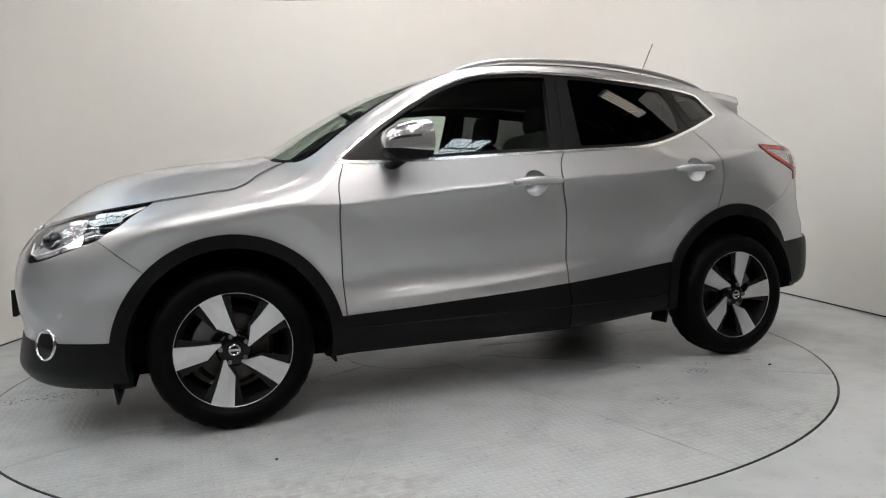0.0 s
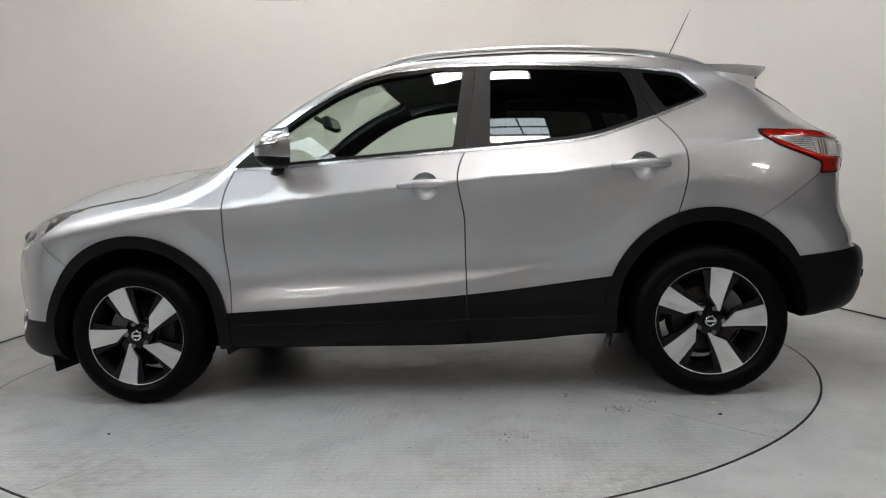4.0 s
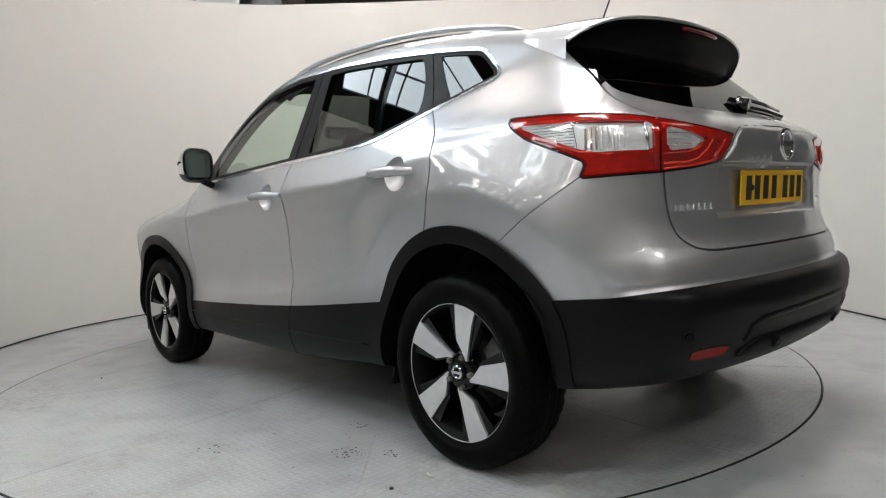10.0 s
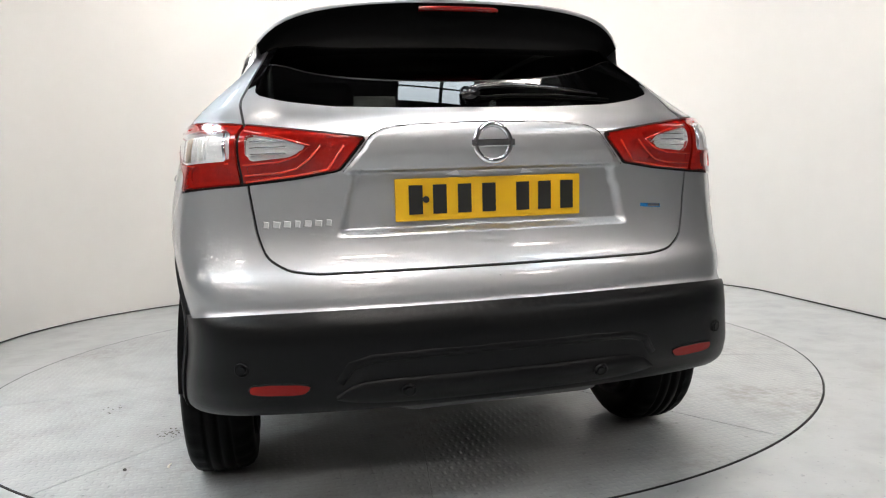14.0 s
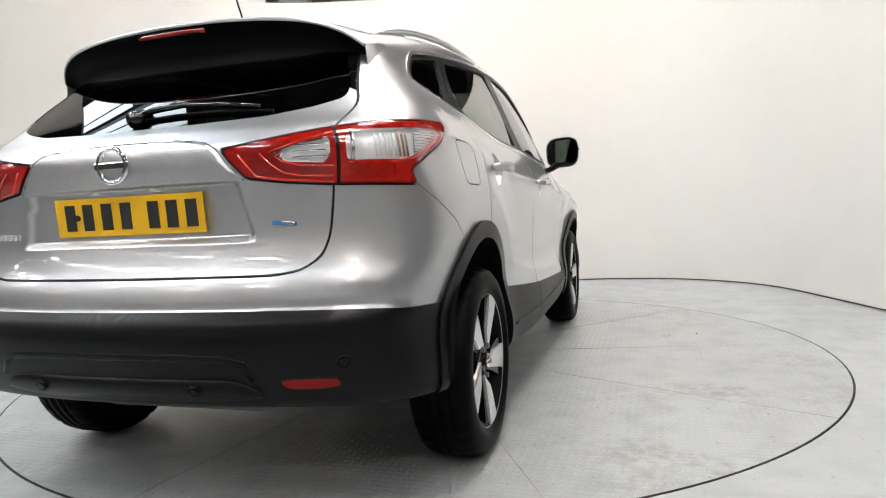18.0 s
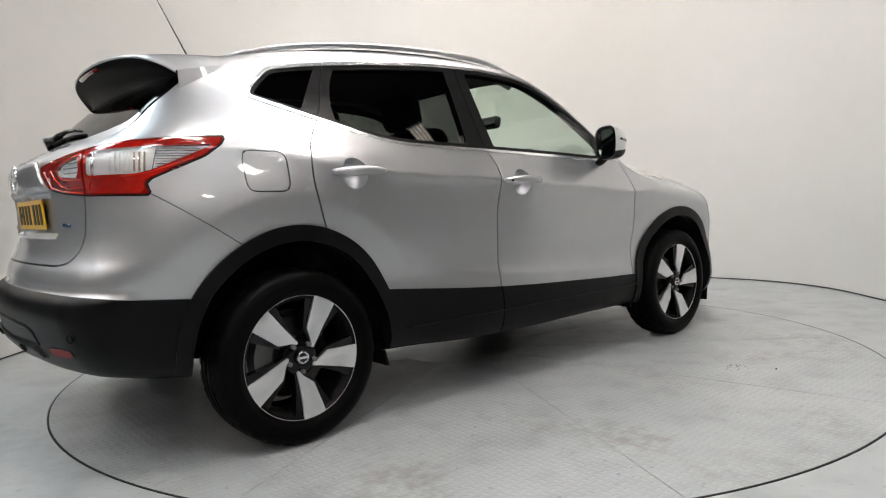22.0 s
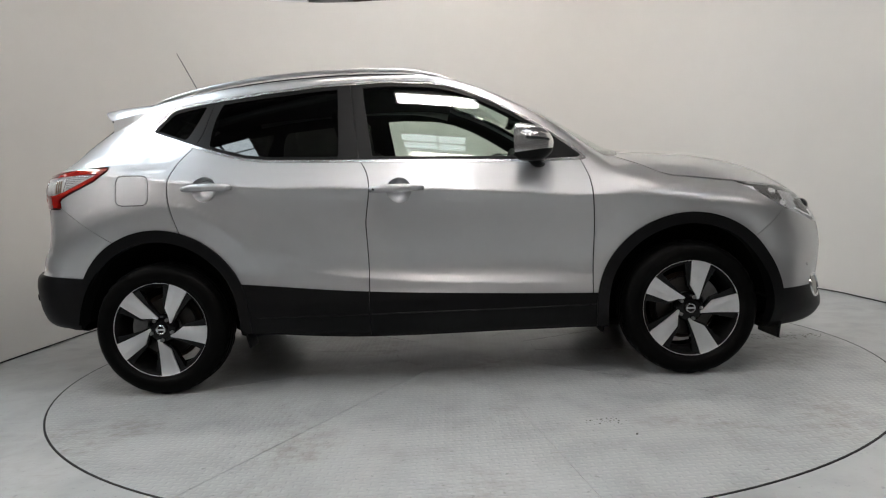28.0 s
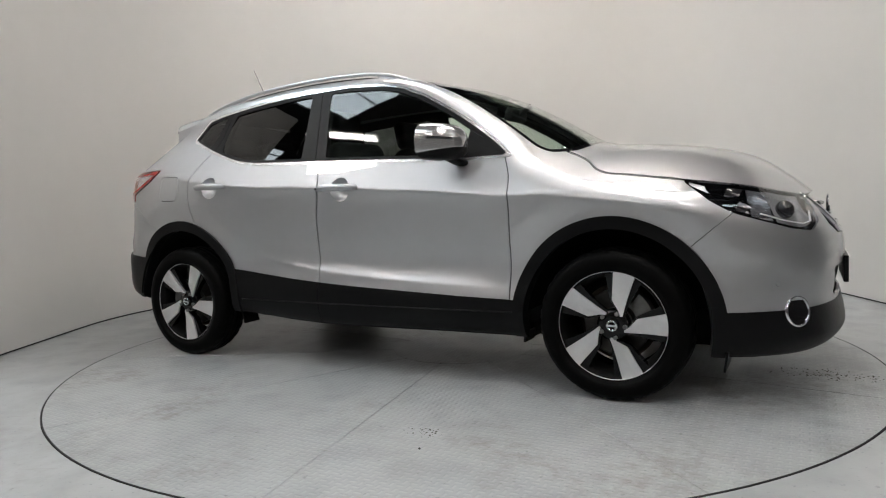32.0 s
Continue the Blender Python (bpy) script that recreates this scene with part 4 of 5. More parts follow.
LEFT = lambda x, y, z: y > 0
RIGHT = lambda x, y, z: y < 0
panel("body_shell", ["body_shell"], PAINT, car, "silver roof, pillars and rear quarters")
panel("bonnet", ["bonnet"], PAINT, car)
tailgate = panel("tailgate", ["tailgate"], PAINT, car)
front_bumper = panel("front_bumper", ["bumper_front"], PAINT, car)
rear_bumper = panel("rear_bumper", ["bumper_rear"], PAINT, car)
gaps = np.where(skin.kind == "gap")[0]
root = {}
def find(a):
    while root.setdefault(a, a) != a:
        root[a] = root[root[a]]
        a = root[a]
    return a
for tri in skin.f[gaps].tolist():
    for b in tri[1:]:
        root[find(tri[0])] = find(b)
isle = np.array([find(t) for t in skin.f[gaps][:, 0].tolist()])
for number in np.unique(isle):
    skin.kind[gaps[isle == number]] = "line"
    if (isle == number).sum() > 6:
        panel("shut_line", ["line"], GAP, car, lift=-.007, thick=False)
    skin.kind[gaps[isle == number]] = "done"
panel("underbody", ["under"], UNDER, car, "black underbody tray", thick=False)
panel("lower_skirt", ["lip_front"], CLAD, front_bumper, "black plastic lower skirt", lift=.004, rim=.02)
rear_skirt = panel("lower_skirt", ["lip_rear"], CLAD, rear_bumper, "black plastic lower skirt", lift=.006, rim=.02)
panel("intake_mesh", ["intake"], CLAD, front_bumper, "black lower intake", lift=-.02)
grille = panel("grille", ["grille"], GLOSSBLACK, car, "black front grille", lift=-.03)
panel("windscreen", ["screen"], GLASS, car, "green tinted windscreen", lift=-.003, thick=False)
panel("windscreen_surround", ["screen_edge"], GLOSSBLACK, car, "black windscreen border", lift=-.002)
glazing = panel("rear_window", ["pane_tail"], REARGLASS, tailgate, "dark tinted rear window", lift=-.002, thick=False)
co = np.empty(len(glazing.data.vertices) * 3)
glazing.data.vertices.foreach_get("co", co)
co = co.reshape(-1, 3)
inner_part = np.abs(co[:, 1]) < .48
terms = np.stack([np.ones(len(co)), co[:, 2], co[:, 2] ** 2, co[:, 1] ** 2], 1)
k = np.linalg.lstsq(terms[inner_part], co[inner_part, 0], rcond=None)[0]
n = np.stack([-np.ones(len(co)), 2 * k[3] * co[:, 1], k[1] + 2 * k[2] * co[:, 2]], 1)
n /= np.linalg.norm(n, axis=1)[:, None]
glazing.data.normals_split_custom_set_from_vertices(n.tolist())
def pane(name, kind, mat, parent, label, keep, lift):
    """A side window: one smooth sheet, a little barrelled from sill to roof."""
    ob = panel(name, kind, mat, parent, label, keep=keep, lift=lift, thick=False)
    me = ob.data
    co = np.empty(len(me.vertices) * 3)
    me.vertices.foreach_get("co", co)
    co = co.reshape(-1, 3)
    x, z, s = co[:, 0], co[:, 2], np.sign(co[:, 1].mean())
    terms = np.stack([np.ones_like(x), x, z, x * x, x * z], 1)
    bow = -.25
    k = np.linalg.lstsq(terms, np.abs(co[:, 1]) - bow * (z - 1.28) ** 2, rcond=None)[0]
    co[:, 1] = s * (terms @ k + bow * (z - 1.28) ** 2)
    me.vertices.foreach_set("co", co.ravel())
    nx, nz = -(k[1] + 2 * k[3] * x + k[4] * z), -(k[2] + k[4] * x + 2 * bow * (z - 1.28))
    if name == "quarter_window":
        nx = nx * .4
    n = np.stack([nx, np.full_like(x, s), nz], 1)
    n /= np.linalg.norm(n, axis=1)[:, None]
    me.normals_split_custom_set_from_vertices(n.tolist())
    me.update()
    return ob


doors = {}
for keep in (LEFT, RIGHT):
    panel("side_blade", ["blade"], RIMBLACK, tailgate, "gloss black blade beside the rear window", keep=keep, lift=.001)
for keep, sd in ((LEFT, 1), (RIGHT, -1)):
    panel("fender", ["fender"], PAINT, car, keep=keep)
    fd = panel("front_door", ["front_door"], PAINT, car, keep=keep)
    rd = panel("rear_door", ["rear_door"], PAINT, car, keep=keep)
    doors[sd] = (fd, rd)
    panel("fuel_flap", ["fuel_flap"], PAINT, car, keep=keep)
    panel("sill_cladding", ["clad"], CLAD, car, "black plastic sill cladding", keep=lambda x, y, z: (y * sd > 0), lift=.006, rim=.02)
    for tag in ("arch_front", "arch_rear"):
        panel("wheel_arch_trim", [tag], CLAD, car, "black plastic wheel arch trim", keep=keep, lift=.013, rim=.06)
    panel("window_trim", ["chrome_strip"], STRIPCHROME, car, "polished chrome strip round the side windows", keep=keep, lift=.003)
    panel("pillar_trim", ["pillar"], PILLAR, car, "satin black window pillars", keep=keep, lift=-.001)
    pane("window", ["pane_front"], GLASS, fd, "green tinted front door window", keep, -.004)
    pane("window", ["pane_rear"], PRIVACY, rd, "dark privacy rear door window", keep, -.004)
    pane("quarter_window", ["pane_quarter"], PRIVACY, car, "dark privacy quarter window", keep, -.003)
    lamp = panel("tail_lamp", ["tail_out"], DEEPRED, car, "red and clear tail lamp", keep=keep, lift=.004)
    panel("red_lens", ["tail_out_core"], RED, lamp, "bright red lens", keep=keep, lift=.0035)
    panel("clear_lens", ["tail_clear_out"], TAILCLEAR, lamp, "silvered clear lens", keep=keep, lift=-.008, rim=-.012)
    panel("lens_cover", ["tail_clear_out"], LENS, lamp, "clear lens cover", keep=keep, lift=.004, thick=False)
    panel("stop_lamp_window", ["tail_deep_out"], MIDRED, lamp, "dark red stop lamp window", keep=keep, lift=.001, rim=-.003)
    inner = panel("inner_tail_lamp", ["tail_in"], DEEPRED, tailgate, "red and clear tail lamp", keep=keep, lift=.004)
    panel("red_lens", ["tail_in_core"], MIDRED, inner, "deep red lens", keep=keep, lift=.0035)
    panel("clear_lens", ["tail_clear_in"], TAILCLEAR, inner, "silvered clear lens", keep=keep, lift=-.008, rim=-.012)
    panel("lens_cover", ["tail_clear_in"], LENS, inner, "clear lens cover", keep=keep, lift=.004, thick=False)
    panel("light_guide", ["tail_deep"], MIDRED, inner, "dark red light guide", keep=keep, lift=.001, rim=-.003)
    head = panel("headlamp", ["head_lamp"], LENS, car, "clear headlamp with chrome bowls", keep=keep, lift=0, thick=False)
    panel("bowl", ["head_lamp"], GLOSSBLACK, head, "black lamp housing", keep=keep, lift=-.05, rim=-.05)
# cabin lining behind the painted skin
panel("cabin_lining", ["body_shell", "pillar", "chrome_strip", "front_door", "rear_door", "fuel_flap"], TRIM, car, "dark cabin lining", lift=-.035, thick=False)


# ---- places on the skin ----
def solve(f, lo, hi):
    """Where the one-number function f, below nought at lo, crosses nought."""
    for _ in range(17):
        m = (lo + hi) / 2
        if f(m) > 0:
            hi = m
        else:
            lo = m
    return (lo + hi) / 2


def at_side(x, z, out=0.0):
    return solve(lambda k: float(body(np.array([x]), np.array([k]), np.array([z]))[0]), 0.1, 1.2) + out
def at_tail(y, z, out=0.0):
    return -solve(lambda k: float(body(np.array([-k]), np.array([y]), np.array([z]))[0]), 0.9, 2.4) - out
def at_nose(y, z, out=0.0):
    return solve(lambda k: float(body(np.array([k]), np.array([y]), np.array([z]))[0]), 0.9, 2.5) + out
def at_top(x, y, out=0.0):
    return solve(lambda k: float(body(np.array([x]), np.array([y]), np.array([k]))[0]), 0.6, 2.0) + out


# ---- wheels ----
def polar(r, a):
    return (-r * math.cos(radians(a)), r * math.sin(radians(a)))


def face_prism(outline, front, back, bm=None):
    """An outline in the wheel's plane; front and back: y of its two faces, as functions of the radius."""
    bm = bm or bmesh.new()
    f = [bm.verts.new((x, front(math.hypot(x, z)), z)) for x, z in outline]
    b = [bm.verts.new((x, back(math.hypot(x, z)), z)) for x, z in outline]
    bm.faces.new(f)
    bm.faces.new(b[::-1])
    n = len(f)
    for i in range(n):
        bm.faces.new((f[i], b[i], b[(i + 1) % n], f[(i + 1) % n]))
    return bm


def blade(mid, grow=0.0):
    R = .238
    pts = [(.985, mid + 11.5 + grow * 9), (.99, mid + 4), (.99, mid - 4), (.985, mid - 11.5 - grow * 9), (.80, mid - 12.6 - grow * 8), (.6, mid - 15 - grow * 7), (.42, mid - 20 - grow * 6), (.25, mid - 33 - grow * 8), (.225, mid - 26), (.30, mid - 8 + grow * 8), (.47, mid + 13.5 + grow * 6), (.72, mid + 12 + grow * 8)]
    return [polar(R * r, a) for r, a in pts]


def build_wheel(phase):
    """A wheel about the origin, its outer face towards +y; y = 0 is the hub's face."""
    # the rim: barrel with its black face
    wheel = part("wheel", lathe([(.205, -.20), (.228, -.20), (.219, -.17), (.205, -.10), (.212, -.03), (.226, .000), (.232, .004)], 72), MATTBLACK, None, "five-spoke alloy wheel with machined faces", smooth=True)
    prof = [(.226, -.175), (.240, -.187), (.275, -.195), (.305, -.190), (.322, -.178), (.331, -.160), (.3335, -.140)]
    for g in (-.125, -.088, -.050):
        prof += [(.3345, g - .008), (.3275, g - .004), (.3275, g + .004), (.3345, g + .008)]
    prof += [(.3335, -.035), (.331, -.015), (.322, .003), (.305, .015), (.280, .020), (.258, .0185), (.2565, .0165), (.243, .011), (.235, .006), (.226, .000)]
    bm = lathe(prof, 120)
    bm.verts.ensure_lookup_table()
    n = 120
    for r in (4, 5, 6, len(prof) - 10, len(prof) - 9):
        for k in range(n):
            if k % 4 in (0,):
                v = bm.verts[r * n + k]
                s = math.hypot(v.co.x, v.co.z)
                v.co.x *= (s - .006) / s
                v.co.z *= (s - .006) / s
    part("tyre", bm, RUBBER, wheel, "black rubber tyre", smooth=True)
    part("rim_lip", lathe([(.2330, .004), (.2355, .0068), (.2395, .0068), (.2410, .004), (.2410, .000)], 96), MACHINED, wheel, "bright machined lip", smooth=True)
    part("hub_disc", lathe([(.001, -.010), (.040, -.010), (.058, -.012), (.070, -.018), (.074, -.040), (.070, -.06)], 48), RIMBLACK, wheel, smooth=True)
    for k in range(5):
        a = phase + 72 * k
        part("spoke", face_prism(blade(a, 1.0), lambda r: -.018 + .016 * (r / .238), lambda r: -.050 + .012 * (r / .238)), RIMBLACK, wheel, "gloss black spoke")
        part("spoke_face", face_prism(blade(a), lambda r: -.010 + .0155 * min(r / .20, 1), lambda r: -.026 + .012 * (r / .238)), MACHINED, wheel, "bright machined spoke face")
        x, z = polar(.055, a - 8)
        part("wheel_nut", tube(.0095, .03, (x, -.012, z), (90, 0, 0), seg=6), CAST, wheel)
    cap = part("hub_cap", lathe([(.001, .004), (.022, .004), (.0285, .001), (.030, -.012)], 32), RIMBLACK, wheel, smooth=True)
    part("badge", lathe([(.0165, .0045), (.0185, .0068), (.0225, .0068), (.0245, .004)], 32), CHROME, cap, "plain chrome ring badge", smooth=True)
    part("badge_bar", box(.046, .003, .009, (0, .0055, 0)), CHROME, cap)
    return wheel


def build_brake(parent, at, sd, caliper):
    disc = part("brake_disc", lathe([(.06, -.088), (.145, -.088), (.148, -.092), (.148, -.108), (.06, -.108)], 64, at=at), STEEL, parent, "grey steel brake disc", smooth=False)
    part("backing_plate", lathe([(.01, -.125), (.165, -.125), (.170, -.118)], 40, at=at), RUST, disc)
    ang = [caliper + k * 8 for k in range(-4, 5)]
    out = [polar(.168, a) for a in ang] + [polar(.095, a) for a in ang[::-1]]
    bm = face_prism(out, lambda r: -.062, lambda r: -.13)
    bmesh.ops.transform(bm, matrix=at, verts=bm.verts)
    part("brake_caliper", bm, CAST, disc, "cast grey brake caliper")
    part("axle_hub", tube(.07, .1, (0, -.12, 0), (90, 0, 0), seg=24), CAST, disc).data.transform(at)


for wx, sd, phase, cal in ((1.323, 1, 111, 160), (-1.323, 1, 77, 15), (1.323, -1, 76, 20), (-1.323, -1, 63.5, 165)):
    hub = pose(wx, .882 * sd, .333, 0, 0, 0 if sd > 0 else 180)
    w = build_wheel(phase)
    w.parent = car
    w.matrix_basis = hub
    build_brake(car, hub, sd, cal)
    # the dark lining of the wheel arch
    verts, faces, n = [], [], 30
    for k in range(n + 1):
        a = radians(5 + 170 * k / n)
        c, s = math.cos(a), math.sin(a)
        b = .445 if wx < 0 else .425
        for r, y in ((1.0, .868), (1.0, .50), (0.15, .50)):
            verts.append((wx + .412 * r * c, y * sd, .333 + b * r * s))
    for k in range(n):
        for j in range(2):
            faces.append((k * 3 + j, k * 3 + j + 1, k * 3 + j + 4, k * 3 + j + 3))
    mesh_ob("wheel_arch_liner", verts, faces, UNDER, car, "black felt wheel arch liner")

# ---- door handles, mirrors ----
for sd in (1, -1):
    for door, (hx, hz, x0, x1, bz) in zip(doors[sd], HANDLES):
        faces, rings, seg = [], 6, 32
        rq = np.concatenate([[0.0], np.repeat(np.arange(1, rings + 1) / rings, seg)])
        ra = np.concatenate([[0.0], np.tile(np.arange(seg) * math.tau / seg, rings)])
        rx, rz = hx + .0632 * rq * np.cos(ra), hz + .0622 * rq * np.sin(ra)
        ry = (side(rx, rz) - .058 * (1 - rq ** 4)) * sd
        verts = np.stack([rx, ry, rz], 1).tolist()
        for k in range(seg):
            faces.append((0, 1 + k, 1 + (k + 1) % seg))
        for i in range(rings - 1):
            for k in range(seg):
                a, b = 1 + i * seg + k, 1 + i * seg + (k + 1) % seg
                faces.append((a, a + seg, b + seg, b))
        if sd > 0:
            faces = [f[::-1] for f in faces]
        mesh_ob("handle_recess", verts, faces, PAINT, door)
        path, rad = [], []
        for i in range(15):
            q = i / 14
            x = x0 + (x1 - x0) * q
            lift = .034 * (1 - (2 * q - 1) ** 4) + .006
            path.append((x, (at_side(x, bz) + lift) * sd, bz + .004 * math.sin(math.pi * q)))
            rad.append(.0160 * (1 - .40 * abs(2 * q - 1) ** 3))
        handle = part("handle", sweep(path, rad, 12, flat=1.15), PAINT, door, smooth=True)
        if (door is doors[sd][0]) and sd < 0:
            part("lock", tube(.006, .004, (x0 + .022, path[2][1] - .014, bz), (90, 0, 0), seg=12), GAP, handle)

    # mirror: a shell lofted outwards, its glass facing back
    def shell(kx, ky, kz):
        verts, faces, n, m = [], [], 14, 28
        for i in range(n + 1):
            q = i / n
            x = .516 + .150 * q
            for k in range(m):
                a = k * math.tau / m
                e = .62
                cy = math.copysign(abs(math.cos(a)) ** e, math.cos(a))
                cz = math.copysign(abs(math.sin(a)) ** e, math.sin(a))
                s = math.sqrt(max(1 - (q * .985) ** 2.8, 0))
                verts.append((x - .05 * cy * (1 - q), (.946 - .02 * q + .104 * cy * s * kx) * sd, 1.166 - .012 * q + .086 * cz * s * kz))
        for i in range(n):
            for k in range(m):
                faces.append((i * m + k, i * m + (k + 1) % m, (i + 1) * m + (k + 1) % m, (i + 1) * m + k))
        faces.append(tuple(range(n * m, n * m + m)))
        return verts, faces
    v, f = shell(1, 1, 1)
    bm = bmesh.new()
    vs = [bm.verts.new(p) for p in v]
    for q in f:
        bm.faces.new([vs[i] for i in q])
    low = bm.copy()
    bmesh.ops.bisect_plane(bm, geom=bm.verts[:] + bm.edges[:] + bm.faces[:], plane_co=(.6, 0, 1.128), plane_no=(.10, 0, -1), clear_outer=True)
    bmesh.ops.bisect_plane(low, geom=low.verts[:] + low.edges[:] + low.faces[:], plane_co=(.6, 0, 1.128), plane_no=(.10, 0, -1), clear_inner=True)
    mirror = part("door_mirror", bm, MIRRORCAP, doors[sd][0], "polished door mirror housing", smooth=True)
    part("lower_housing", low, CLAD, mirror, "black lower mirror housing", smooth=True)
    back = [(.946 + .098 * math.copysign(abs(math.cos(a)) ** .62, math.cos(a)), 1.166 + .080 * math.copysign(abs(math.sin(a)) ** .62, math.sin(a))) for a in (k * math.tau / 28 for k in range(28))]
    bm = bmesh.new()
    vs = [bm.verts.new((.524 - .047 * (y - .946) / .09, y * sd, z)) for y, z in back]
    bm.faces.new(vs)
    part("mirror_bezel", bm, GLOSSBLACK, mirror)
    bm = bmesh.new()
    vs = [bm.verts.new((.5215 - .047 * (y - .946) / .09, (.943 + (y - .943) * .90) * sd, 1.166 + (z - 1.166) * .88)) for y, z in back]
    bm.faces.new(vs)
    part("mirror_glass", bm, MIRROR, mirror)
    part("turn_repeater", sweep([(.526, 1.045 * sd, 1.180), (.587, 1.028 * sd, 1.176), (.636, .996 * sd, 1.170)], .005, 8), GLOSSBLACK, mirror)
    part("stalk", sweep([(.62, .80 * sd, 1.060), (.59, .86 * sd, 1.072), (.565, .91 * sd, 1.095)], [.032, .028, .030], 12, flat=.6), CLAD, mirror, "black mirror stalk", smooth=True)
    # black sail in the window's front corner
    tri = [(.835, 1.092), (.60, 1.094), (.62, 1.225), (.72, 1.165)]
    mesh_ob("mirror_sail", [(x, at_side(x, z, .0015) * sd, z) for x, z in tri], [(0, 1, 2, 3)], PILLAR, doors[sd][0])

    # roof rail: a bright bar on two feet
    RAIL = curve([(-1.40, 1.480), (-1.35, 1.500), (-1.27, 1.520), (-1.14, 1.545), (-.84, 1.581), (-.54, 1.597), (-.244, 1.598), (-.066, 1.589), (.081, 1.563), (.17, 1.535), (.25, 1.498)])
    xs = np.linspace(-1.40, .25, 44)
    path = [(x, (.590 - .05 * max(0, (-x - .5)) ** 1.5) * sd, float(RAIL(x))) for x in xs]
    rail = part("roof_rail", sweep(path, [.0100 + .004 * min(1, i / 6, (43 - i) / 6) for i in range(44)], 12, flat=.75), SATIN, car, "satin aluminium roof rail", smooth=True)
    for a, b in ((-1.36, -1.15), (-.02, .18)):
        pts = np.linspace(a, b, 8)
        part("rail_foot", sweep([(x, (.590 - .05 * max(0, (-x - .5)) ** 1.5) * sd, float(RAIL(x)) - .020) for x in pts], .010, 10, flat=1.4), SATIN, rail, smooth=True)
    pts = np.linspace(-1.14, -.02, 24)
    part("rail_shadow_strip", sweep([(x, (.588 - .05 * max(0, (-x - .5)) ** 1.5) * sd, float(RAIL(x)) - .030) for x in pts], .012, 8), GAP, rail, smooth=True)
    part("rail_base", sweep([(x, (.592 - .05 * max(0, (-x - .5)) ** 1.5) * sd, float(RAIL(x)) - .052) for x in np.linspace(-1.16, .16, 30)], .026, 10), PAINT, rail, "silver roof gutter under the rail", smooth=True)

for sd in (1, -1):
    part("sill_fold", sweep([(x, (at_side(x, .372) + .0095) * sd, .372) for x in np.linspace(-.84, .86, 28)], .004, 8, flat=.7), CLAD, car, "moulded fold of the black sill", smooth=True)

# ---- aerial, spoiler, rear wiper ----
part("aerial", sweep([(-1.31, 0, 1.50), (-1.335, 0, 1.55), (-1.36, 0, 1.60), (-1.50, 0, 1.868)], [.012, .006, .0035, .0022], 8), GLOSSBLACK, car, "thin black roof aerial", smooth=True)


def spoiler_rows():
    rows = []
    for i in range(41):
        y = -.598 + 1.196 * i / 40
        e = abs(y) / .598
        xt = -1.785 + .10 * e ** 2 + .06 * e ** 8
        zt = 1.492 - .042 * e ** 2.6 - .050 * e ** 9
        xf = -1.44
        rows.append((y, e, xf, at_top(xf, y, .003), xt, zt))
    return rows


top_v, under_v = [], []
spoiler_rows_kept = spoiler_rows()
for y, e, xf, zf, xt, zt in spoiler_rows_kept:
    for q in np.linspace(0, 1, 8):
        top_v.append((xf + (xt - xf) * q, y, zf + (zt - zf) * q + .012 * math.sin(math.pi * q) * (1 - e ** 4)))
    top_v.append((xt - .003, y, zt - .005))
    top_v.append((xt + .001, y, zt - .010))
    zg = 1.352 - .010 * e ** 2
    xg = float(TAIL(zg)) + .16 * y ** 2 + .10 * y ** 4 + .016 + .07 * e ** 8
    for q in np.linspace(0, 1, 8):
        x = (xt + .002) + (xg - xt) * q ** .8
        z = (zt - .0105) + (zg - zt + .0105) * q ** 1.25
        under_v.append((x + .03 * math.sin(math.pi * q), y * (1 - .05 * q ** 1.5), z))
def strip(v, m, rows, flip=False):
    f = [(i * m + j, i * m + j + 1, (i + 1) * m + j + 1, (i + 1) * m + j) for i in range(rows - 1) for j in range(m - 1)]
    return [q[::-1] for q in f] if flip else f
spoiler = mesh_ob("spoiler", top_v, strip(top_v, 10, 41, True), PAINT, tailgate, "silver roof spoiler")
mesh_ob("spoiler_underside", under_v, strip(under_v, 8, 41, True), MATTBLACK, spoiler, "black spoiler underside")
for sd in (1, -1):
    k = 40 if sd > 0 else 0
    ring = top_v[k * 10:k * 10 + 10] + under_v[k * 8 + 1:k * 8 + 8]
    bm = bmesh.new()
    bm.faces.new([bm.verts.new(p) for p in ring])
    part("spoiler_end", bm, GLOSSBLACK, spoiler, "gloss black spoiler end")
for sd in (1, -1):
    skirt = []
    for q in np.linspace(0, .97, 10):
        i = 40 if sd > 0 else 0
        y, e, xf, zf, xt, zt = spoiler_rows_kept[i]
        x, z = xf + (xt - xf) * q, zf + (zt - zf) * q
        zz = z - .012 - .055 * q
        skirt += [(x, y, z), (x, (at_side(x, zz) + .0015) * sd, zz)]
    mesh_ob("spoiler_skirt", skirt, strip(None, 2, 10, sd < 0), PAINT, spoiler)
bl = [(-.122 + .244 * i / 12) for i in range(13)]
part("high_brake_lamp", sweep([(-1.778 + .10 * (abs(y) / .575) ** 2, y, 1.466 - .042 * (abs(y) / .598) ** 2.6) for y in bl], .011, 8, flat=.8), DEEPRED, spoiler, "dark red high brake lamp", smooth=True)

